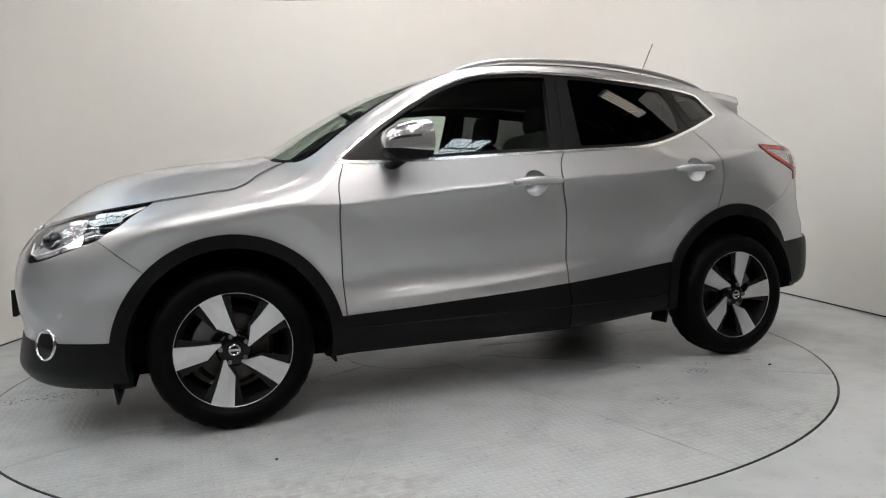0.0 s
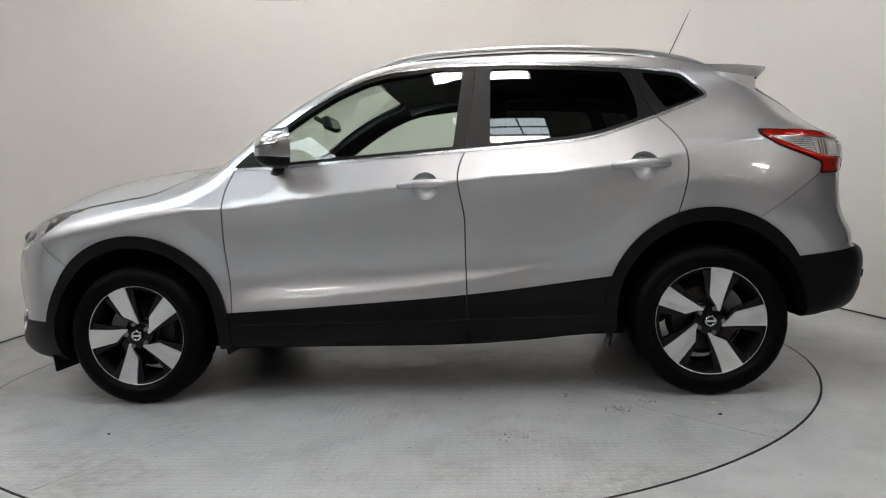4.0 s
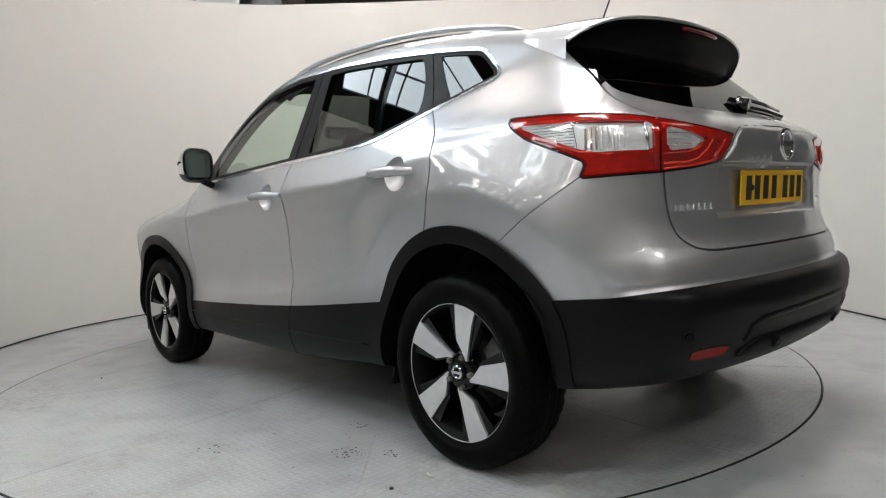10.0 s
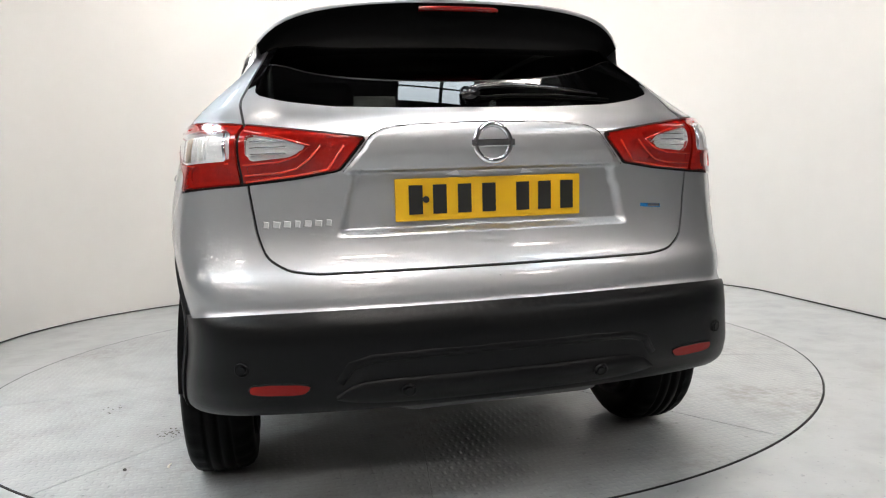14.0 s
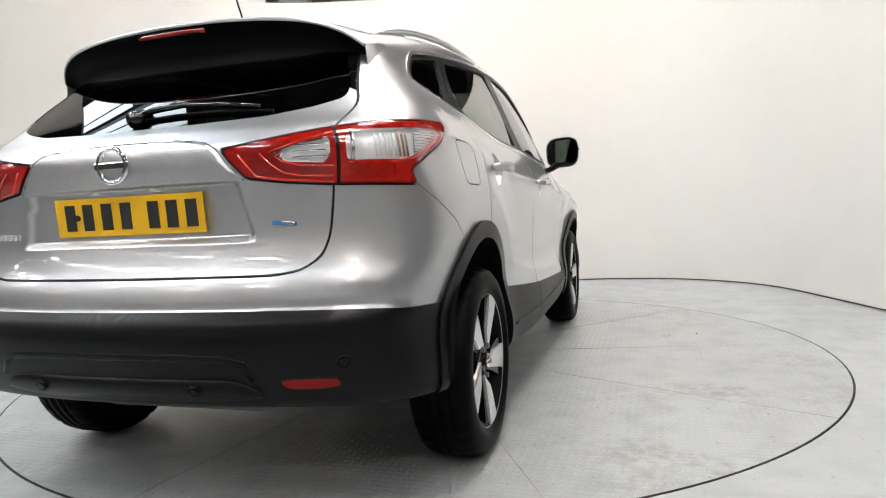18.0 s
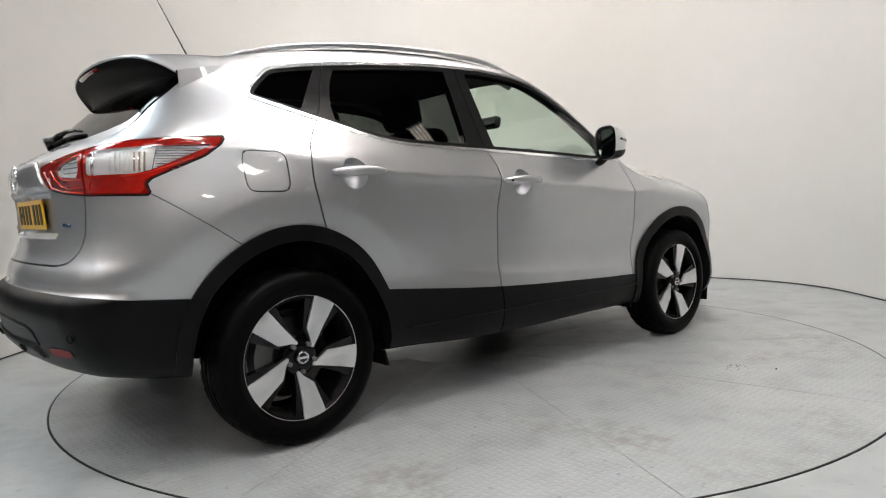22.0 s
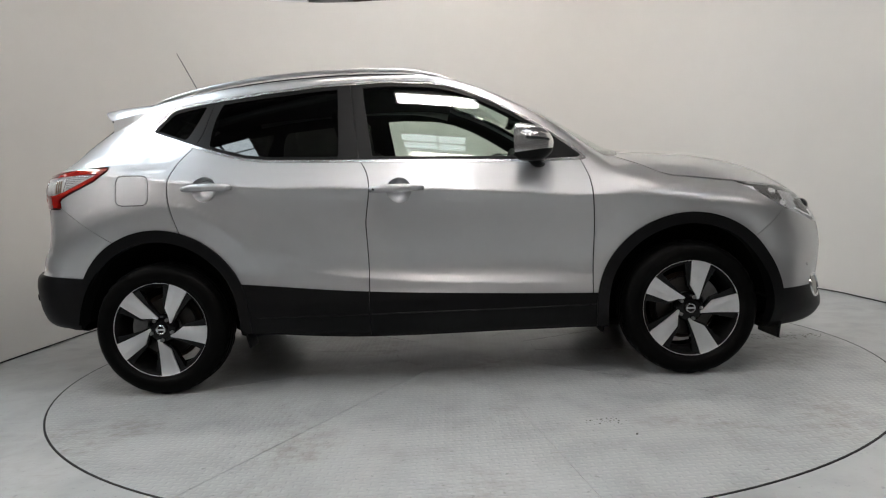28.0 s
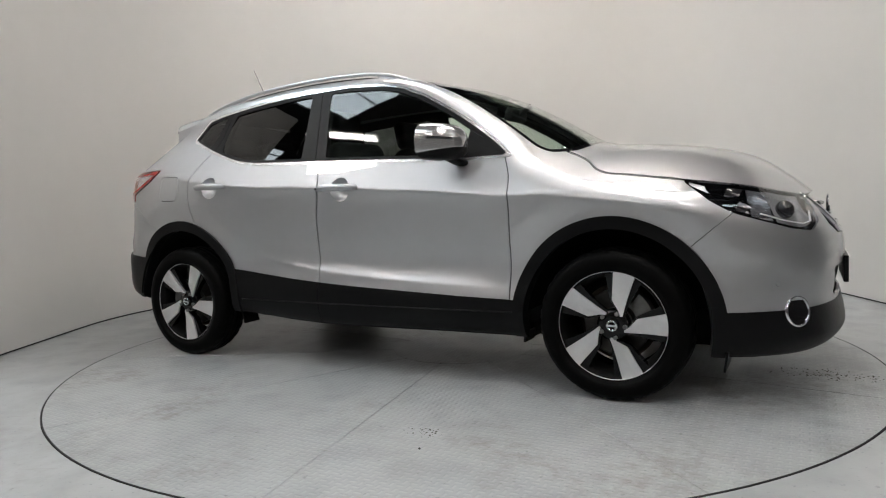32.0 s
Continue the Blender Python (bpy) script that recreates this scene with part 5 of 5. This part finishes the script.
part("wiper_arm", sweep([(at_tail(y, z, .034), y, z) for y, z in ((.03, 1.196), (-.02, 1.216), (-.12, 1.222), (-.25, 1.214), (-.38, 1.196))], [.014, .012, .009, .007, .005], 8), GLOSSBLACK, tailgate, "black rear wiper", smooth=True)
part("wiper_blade", sweep([(at_tail(y, z, .012), y, z) for y, z in ((.0, 1.183), (-.1, 1.190), (-.25, 1.190), (-.42, 1.178))], .006, 8), RUBBER, tailgate, smooth=True)
part("wiper_pivot", tube(.026, .07, (at_tail(.02, 1.195, .022), .02, 1.195), (0, 70, 0), r2=.016, seg=16), GLOSSBLACK, tailgate, smooth=True)

# ---- badges, plates, rear lamps ----
badge = part("badge", lathe([(.040, 0), (.043, -.006), (.052, -.006), (.055, 0)], 40, at=pose(at_tail(0, 1.045, .003), 0, 1.045, 0, 0, -90)), CHROME, tailgate, "plain chrome ring badge", smooth=True)
part("badge_bar", box(.006, .118, .019, (at_tail(0, 1.045, .006), 0, 1.045), bevel=.002), CHROME, badge)
for k in range(7):
    y = .59 - k * .0262
    part("trim_bar", box(.004, .019 if k % 3 else .014, .017, (at_tail(y, .857, .002), y, .857), (9, 0, 0), bevel=.0015), LETTER, tailgate, "small bright bars")
eco = part("eco_badge", box(.004, .070, .011, (at_tail(-.492, .865, .001), -.492, .865), (4, 0, 7), bevel=.002), BLUE, tailgate, "small blue and chrome badge")
part("eco_badge_face", box(.004, .040, .008, (at_tail(-.500, .865, .003), -.503, .865), (4, 0, 7), bevel=.001), CHROME, eco)
px = at_tail(0, .90, .006)
plate = part("rear_plate", box(.006, .520, .111, (px, 0, .906), (0, -4, 0), bevel=.002), YELLOW, tailgate, "yellow rear plate")
for y in (.205, .140, .072, .004, -.092, -.155, -.220):
    part("plate_bar", box(.003, .037, .076, (px - .0035, y, .906), (0, -4, 0)), INK, plate)
part("plate_bolt", tube(.009, .004, (px - .005, .178, .906), (0, 90, 0), seg=10), INK, plate)
for y in (.10, -.10):
    part("plate_lamp", box(.012, .05, .012, (at_tail(y, .975, .002), y, .974), bevel=.002), WHITE, tailgate)
# raised panel above the plate ends in a fine crease, its shade drawn black
part("crease_line", sweep([(at_tail(y, z, .0005), y, z) for y, z in ((.39, .984), (.345, 1.035), (.317, 1.073), (.285, 1.090), (.24, 1.097), (.12, 1.103), (0, 1.104), (-.12, 1.103), (-.24, 1.097), (-.285, 1.090), (-.317, 1.073), (-.345, 1.035), (-.39, .984))], .0016, 6), GAP, tailgate)

for sd in (1, -1):
    pts = rounded([(.500, .448), (.535, .455), (.60, .457), (.650, .453), (.653, .432), (.62, .426), (.55, .424), (.518, .426)], .010, 3).tolist()
    cx = [(at_tail(y, z, .004), y * sd, z) for y, z in pts]
    bm = bmesh.new()
    f = [bm.verts.new(p) for p in cx]
    b = [bm.verts.new((p[0] - .006, p[1], p[2])) for p in cx]
    bm.faces.new(b)
    for i in range(len(f)):
        bm.faces.new((f[i], b[i], b[(i + 1) % len(f)], f[(i + 1) % len(f)]))
    part("rear_reflector", bm, REFLECTOR, rear_bumper, "red rear reflector")
    rim = [(at_tail(y, z, .007), y * sd, z) for y, z in pts]
    part("reflector_rim", sweep(rim, .003, 6, closed=True), CLAD, rear_bumper)
    for y, z in ((.667, .498), (.262, .424)):
        n = outward(np.array([[at_tail(y, z), y, z]]))[0]
        at = Matrix.Translation((at_tail(y, z, .008 if y > .5 else .024), y * sd, z)) @ Vector((n[0], n[1] * sd, n[2])).to_track_quat("Z", "Y").to_matrix().to_4x4()
        bm = tube(.0115, .010, seg=20)
        bmesh.ops.transform(bm, matrix=at, verts=bm.verts)
        part("parking_sensor", bm, CLAD, rear_bumper)
        bm = lathe([(.0125, -.004), (.0165, .0045), (.0185, .004), (.019, -.004)], 20, at=pose(0, 0, 0, 90))
        bmesh.ops.transform(bm, matrix=at, verts=bm.verts)
        part("sensor_ring", bm, CLAD, rear_bumper, smooth=True)
# diffuser insert and the step above it
rows = []
for i in range(25):
    y = -.44 + .88 * i / 24
    e = abs(y) / .44
    top, low = .452 - .012 * e ** 8 - .03 * e ** 14, .385 + .02 * e ** 6
    rows.append([(at_tail(y, z, o), y, z) for z, o in ((top + .006, .004), (top, .016), ((top + low) / 2, .020), (low, .014), (low - .012, -.01))])
mesh_ob("diffuser", [p for r in rows for p in r], strip(None, 5, 25, False), CLAD, rear_bumper, "dark grey lower diffuser insert")
part("bumper_step", sweep([(at_tail(y, z, -.006), y, z) for y, z in ((.43, .455), (.40, .500), (.35, .515), (.2, .520), (0, .521), (-.2, .520), (-.35, .515), (-.40, .500), (-.43, .455))], .017, 12, flat=1.0), CLAD, rear_bumper, smooth=True)

# ribs behind the clear tail lamp lenses
def on_tail(a, z, out, sd):
    k = solve(lambda q: float(body(np.array([-1.3 - q * math.cos(radians(a))]), np.array([q * math.sin(radians(a))]), np.array([z]))[0]), .1, 1.3) + out
    return (-1.3 - k * math.cos(radians(a)), k * math.sin(radians(a)) * sd, z)


for sd in (1, -1):
    lamp = [o for o in car.children if o.name.startswith("tail_lamp")][0 if sd > 0 else 1]
    inner = [o for o in tailgate.children if o.name.startswith("inner_tail_lamp")][0 if sd > 0 else 1]
    for k in range(9):
        z = 1.036 + .0085 * k
        part("lens_rib", sweep([on_tail(a, z, -.004, sd) for a in (58.6, 61, 63 + k * .55)], .0013, 6), CHROME, lamp)
    for k in range(8):
        part("reflector_flute", sweep([on_tail(50.2 + k * .92, z, -.003, sd) for z in (1.030, 1.050, 1.072, 1.092)], .0034, 8), FLUTED if k > 4 else TAILCLEAR, lamp, smooth=True)
    part("lens_divider", sweep([on_tail(58.0 + .8 * q, 1.028 + .070 * q, .0015, sd) for q in (0, .5, 1)], .0014, 6), CAST, lamp)
    for k in range(3):
        part("lens_rib", sweep([on_tail(a, 1.036 + .016 * k, -.004, sd) for a in (37, 40, 42.3)], .0018, 6), CHROME, inner)
    part("lens_post", sweep([on_tail(46.2 + .3 * q, 1.022 + .072 * q, -.003, sd) for q in (0, .5, 1)], .006, 8), CHROME, lamp, smooth=True)
    for pts, r in ((((66, 1.124), (57, 1.119), (47, 1.106)), .0032), (((45.4, 1.016), (53, 1.016), (57.6, 1.026), (66, 1.072)), .0026)):
        part("light_bar", sweep([on_tail(a, z, .004, sd) for a, z in pts], r, 8), GUIDE, lamp, "bright red light bar", smooth=True)
    for pts, r in ((((43.2, .968), (36, .978), (30.6, .991), (27.6, 1.050)), .0034), (((43.2, .984), (38, .987), (35.4, .996), (33.2, 1.020), (31.4, 1.050)), .0028), (((43.2, 1.010), (38.0, 1.014), (35.2, 1.026), (33.0, 1.052), (38, 1.078), (43.2, 1.096)), .0022)):
        part("light_bar", sweep([on_tail(a, z, .0045, sd) for a, z in pts], r, 8), GUIDE, inner, "bright red light bar", smooth=True)

# ---- front: fog lamps, headlamp bowls, grille bars, plate ----
for sd in (1, -1):
    fx, fy, fz = at_nose(.685, .398), .685, .398
    n = outward(np.array([[fx, fy, fz]]))[0]
    at = Matrix.Translation((fx, fy * sd, fz)) @ Vector((n[0], n[1] * sd, n[2])).to_track_quat("Z", "Y").to_matrix().to_4x4()
    bm = lathe([(.054, .003), (.057, .008), (.061, .009), (.065, .004), (.066, -.01)], 40, at=at @ pose(0, 0, 0, 90))
    ring = part("fog_lamp", bm, CHROME, front_bumper, "round fog lamp with a chrome ring", smooth=True)
    bm = lathe([(.001, .0045), (.030, .0055), (.055, .0035)], 32, at=at @ pose(0, 0, 0, 90))
    part("fog_lens", bm, GLOSSBLACK, ring, smooth=True)
    lamp = [o for o in car.children if o.name.startswith("headlamp")][0 if sd > 0 else 1]
    def on_nose(a, z, out):
        k = solve(lambda q: float(body(np.array([1.3 + q * math.cos(radians(a))]), np.array([q * math.sin(radians(a))]), np.array([z]))[0]), .1, 1.3) + out
        return (1.3 + k * math.cos(radians(a)), k * math.sin(radians(a)) * sd, z)
    HEAD_TOP = curve([(31, .868), (42, .887), (52, .915), (62, .938), (69, .950)])
    HEAD_LOW = curve([(31, .80), (33.2, .760), (38, .722), (44.5, .735), (53, .775), (59.4, .808), (64.3, .858), (69, .945)])
    def cell(name, a0, a1, top, low, out0, out1, mat, label="", lean=0.0):
        """A shaped insert between two angles round the nose, top and low as shares of the lamp's height."""
        m, verts = 7, []
        for i in range(m):
            for k in range(m):
                q, p = i / (m - 1), k / (m - 1)
                a = a0 + (a1 - a0) * q + lean * (.5 - p)
                zt, zl = float(HEAD_TOP(a)), float(HEAD_LOW(a))
                verts.append(on_nose(a, zl + (zt - zl) * (low + (top - low) * p), out0 + (out1 - out0) * q - .016 * math.sin(math.pi * p)))
        return mesh_ob(name, verts, strip(None, m, m, sd > 0), mat, lamp, label)
    cell("corner_reflector", 66.5, 63.0, .75, .45, -.020, -.024, TAILCLEAR)
    cell("reflector_cell", 58.5, 54.4, .84, .50, -.020, -.034, CHROME, "chrome reflector cell", 2.5)
    cell("reflector_cell", 57.0, 53.6, .44, .14, -.020, -.030, CHROME, "chrome reflector cell", 1.5)
    cell("silver_cowl", 53.0, 48.2, .84, .08, -.034, -.016, CLEARLAMP, "silvered lamp cowl", 1.0)
    cell("lamp_interior", 47.0, 33.6, .90, .10, -.030, -.026, LAMPGREY, "hazy grey lamp interior")
    bm = bmesh.new()
    bmesh.ops.create_uvsphere(bm, u_segments=18, v_segments=12, radius=.038, matrix=Matrix.Translation(on_nose(43.5, .810, -.030)))
    part("projector_lens", bm, GLOSSBLACK, lamp, smooth=True)
    part("daytime_strip", sweep([on_nose(a, z, -.012) for a, z in ((52, .800), (46, .770), (40, .752), (36.5, .760), (34.5, .800))], .0040, 8, flat=.7), TAILCLEAR, lamp, "white light strip", smooth=True)
    def nose_y(y, z, out):
        return (at_nose(y, z, out), y * sd, z)
    part("chrome_wing", sweep([nose_y(y, z, -.014) for y, z in ((.47, .862), (.42, .845), (.36, .800), (.30, .745), (.24, .712), (.12, .702), (0, .700))], .016, 10, flat=1.0), CHROME, grille, "chrome vee of the grille", smooth=True)
    for k in range(3):
        z = .735 + .045 * k
        part("grille_bar", sweep([nose_y(y, z, -.012) for y in (.0, .1, .2, .30 + .035 * k)], .008, 8), GLOSSBLACK, grille, smooth=True)
    part("wing_sensor", tube(.010, .006, (at_nose(.755, .515, .001), .755 * sd, .515), (0, 60, 40 * sd), seg=14), PAINT, front_bumper)
    # air deflector before the front wheel, flap before the rear wheel
    part("air_deflector", box(.010, .22, .085, (1.775, .735 * sd, .200), (0, 8, 0), bevel=.003), CLAD, car, "black rubber air deflector")
    part("mud_flap", box(.012, .12, .07, (-.90, .77 * sd, .245), (0, -14, 0), bevel=.003), CLAD, car, "small black mud flap")
    part("mud_flap", box(.012, .12, .05, (.900, .77 * sd, .245), (0, 10, 0), bevel=.003), CLAD, car, "small black mud flap")
fb = part("front_badge", lathe([(.045, 0), (.050, .007), (.062, .007), (.066, 0)], 40, at=pose(at_nose(0, .80, -.008), 0, .80, 0, 0, -90) @ pose(0, 0, 0, 0, 0, 180)), CHROME, grille, "plain chrome ring badge", smooth=True)
part("badge_bar", box(.006, .14, .024, (at_nose(0, .80, -.004), 0, .80), bevel=.002), CHROME, fb)
nx = at_nose(0, .53, .014)
fp = part("front_plate", box(.008, .520, .111, (nx, 0, .530), bevel=.002), WHITEPLATE, front_bumper, "white front plate")
for y in (-.205, -.140, -.072, -.004, .092, .155, .220):
    part("plate_bar", box(.003, .037, .076, (nx + .0035, y, .530)), INK, fp)
part("plate_holder", box(.02, .53, .12, (nx - .012, 0, .530), bevel=.004), CLAD, front_bumper)

# ---- underneath ----
part("engine_tray", box(1.15, 1.0, .05, (1.35, 0, .215), bevel=.02), UNDER, car)
part("floor_tray", box(1.9, 1.3, .05, (-.05, 0, .262), bevel=.02), UNDER, car)
part("rear_axle_beam", sweep([(-1.32, y, .30) for y in (-.70, -.35, 0, .35, .70)], .045, 10), UNDER, car, smooth=True)
part("front_axle_beam", sweep([(1.32, y, .28) for y in (-.70, -.35, 0, .35, .70)], .035, 10), UNDER, car, smooth=True)
part("silencer", box(.30, .62, .16, (-1.78, -.05, .375), bevel=.05), CAST, car, "grey steel exhaust silencer", smooth=True)
part("exhaust_pipe", sweep([(.6, .1, .25), (-.6, .1, .25), (-1.1, .15, .30), (-1.6, .15, .36)], .028, 10), CAST, car, smooth=True)

# ---- cabin ----
def rounded_box(w, d, h, at, turn=(0, 0, 0), r=.04):
    bm = bmesh.new()
    bmesh.ops.create_cube(bm, size=1)
    bmesh.ops.scale(bm, verts=bm.verts, vec=(w, d, h))
    bmesh.ops.bevel(bm, geom=bm.edges[:], offset=r, segments=4, affect="EDGES", profile=.5)
    bmesh.ops.transform(bm, matrix=pose(*at, *turn), verts=bm.verts)
    return bm


for y in (.37, -.37):
    seat = part("front_seat", rounded_box(.52, .50, .18, (.06, y, .62), (0, -8, 0), .06), FABRIC, car, "black fabric front seat", smooth=True)
    part("backrest", rounded_box(.16, .48, .66, (-.28, y, .93), (0, -16, 0), .07), FABRIC, seat, smooth=True)
    part("headrest", rounded_box(.10, .26, .19, (-.42, y, 1.345), (0, -12, 0), .045), FABRIC, seat, smooth=True)
    for d in (-.07, .07):
        part("headrest_post", tube(.007, .16, (-.40, y + d, 1.24), (0, -12, 0), seg=8), CHROME, seat)
bench = part("rear_bench", rounded_box(.50, 1.25, .18, (-.82, 0, .64), (0, -6, 0), .06), FABRIC, car, "black fabric rear bench", smooth=True)
part("backrest", rounded_box(.15, 1.25, .62, (-1.14, 0, .93), (0, -20, 0), .06), FABRIC, bench, smooth=True)
for y in (.40, 0, -.40):
    part("headrest", rounded_box(.09, .24, .14, (-1.27, y, 1.27), (0, -18, 0), .04), FABRIC, bench, smooth=True)
dash = part("dashboard", rounded_box(.42, 1.40, .34, (.86, 0, .91), (0, 12, 0), .10), TRIM, car, "dark moulded dashboard", smooth=True)
part("instrument_cowl", rounded_box(.16, .34, .10, (.66, -.37, 1.06), (0, 10, 0), .04), TRIM, dash, smooth=True)
wheel_at = pose(.44, -.37, 1.0, 0, -66, 0)
ringp = [tuple(wheel_at @ Vector((.185 * math.cos(a), .185 * math.sin(a), 0))) for a in (k * math.tau / 40 for k in range(40))]
steer = part("steering_wheel", sweep(ringp, .015, 10, closed=True), TRIM, dash, "dark steering wheel", smooth=True)
bm = box(.34, .035, .02, (0, 0, -.01), bevel=.006)
box(.035, .16, .02, (0, -.09, -.01), bevel=.006, bm=bm)
tube(.06, .04, (0, 0, -.01), seg=24, bm=bm)
bmesh.ops.transform(bm, matrix=wheel_at, verts=bm.verts)
part("steering_spokes", bm, TRIM, steer)
inmir = part("inside_mirror", rounded_box(.05, .25, .075, (.55, .0, 1.368), (0, 12, 0), .022), TRIM, car, "dark inside rear-view mirror", smooth=True)
part("mirror_glass", box(.004, .215, .052, (.524, 0, 1.362), (0, 12, 0)), MIRROR, inmir)
part("mirror_foot", sweep([(.57, 0, 1.373), (.62, 0, 1.398), (.645, 0, 1.415)], .014, 8), TRIM, inmir)
part("parcel_shelf", rounded_box(.60, 1.1, .03, (-1.50, 0, 1.02), (0, 0, 0), .012), TRIM, car)


# ---- crumbs and grit lying on the turntable ----
STONE = material("dark_stone_chip", (0.05, 0.048, 0.045), rough=0.85, vary=0.3, scale=90)
PALECHIP = material("pale_plastic_sliver", (0.70, 0.66, 0.56), rough=0.5, vary=0.1, scale=90)
GRIT = material("brown_tread_dirt", (0.075, 0.068, 0.055), rough=0.95, vary=0.3, scale=60)
CRUMBS = []
rng = random.Random(5)


def lump(at, size, bm, flat=0.6):
    new_bm = bmesh.new()
    bmesh.ops.create_icosphere(new_bm, subdivisions=1, radius=size)
    for v in new_bm.verts:
        v.co = v.co * rng.uniform(.72, 1.2)
        v.co.z *= flat
    low = min(v.co.z for v in new_bm.verts)
    bmesh.ops.transform(new_bm, matrix=pose(at[0], at[1], -low, 0, 0, 0), verts=new_bm.verts)
    me = bpy.data.meshes.new("tmp")
    new_bm.to_mesh(me)
    new_bm.free()
    bm.from_mesh(me)
    bpy.data.meshes.remove(me)
    return bm


for x, y, size in ((-1.483, 1.278, .0075), (1.017, 1.433, .0065), (.62, -1.58, .005)):
    stone = part("stone_chip", lump((0, 0), size, bmesh.new(), .8), STONE)
    tagged(stone, "tiny dark stone chip lying on the turntable", "stone", "stone chips on the turntable")
    CRUMBS.append((stone, x, y))
sliver = part("plastic_sliver", sweep([(-.016, 0, .004), (-.008, .003, .0045), (.004, .004, .005), (.012, .001, .006), (.017, -.004, .008)], [.002, .0042, .0045, .0038, .0015], 8, flat=.6), PALECHIP, smooth=True)
tagged(sliver, "small pale curled plastic sliver lying on the turntable", "debris")
CRUMBS.append((sliver, -1.499, 1.126))
for cx, cy, rx, ry, n in ((1.938, 0.031, .26, .12, 170), (-1.103, 1.182, .075, .06, 60), (-1.237, 1.078, .05, .03, 22), (.545, -1.414, .09, .06, 40), (-.873, .97, .04, .03, 12), (-.64, 1.50, .08, .06, 14)):
    bm = bmesh.new()
    for _ in range(n):
        r, a = rng.random() ** .7, rng.uniform(0, math.tau)
        lump((rx * r * math.cos(a), ry * r * math.sin(a)), rng.choice((.0015, .002, .003, .0045)), bm, .35)
    grit = part("grit", bm, GRIT)
    tagged(grit, "scattered brown tread dirt on the turntable", "dirt", kind="stuff")
    CRUMBS.append((grit, cx, cy))


def stretch(ob):
    """The upper body a little taller, the tail a little wider, than the curves above."""
    me = ob.data
    co = np.empty(len(me.vertices) * 3)
    me.vertices.foreach_get("co", co)
    co = co.reshape(-1, 3)
    co[:, 1] *= 1 + .020 * step(-1.3, -1.8, co[:, 0])
    co[:, 2] += .032 * np.maximum(co[:, 2] - .80, 0)
    me.vertices.foreach_set("co", co.ravel())
    me.update()


wheels = [o for w in car.children if w.name.startswith("wheel") and not w.name.startswith("wheel_arch") for o in (w, *w.children_recursive)]
for ob in car.children_recursive:
    if ob.type == "MESH" and ob not in wheels:
        stretch(ob)


def motions():
    turns = [(t, pose(0, 0, 0, 0, 0, a)) for t, a in TURN]
    walk(turntable, [(t, m @ pose(0, 0, 0)) for t, m in turns])
    walk(car, [(t, m @ pose(-AXIS[0], -AXIS[1], 0.003)) for t, m in turns])
    for ob, x, y in CRUMBS:
        walk(ob, [(t, m @ pose(x, y, 0.0025)) for t, m in turns])


motions()
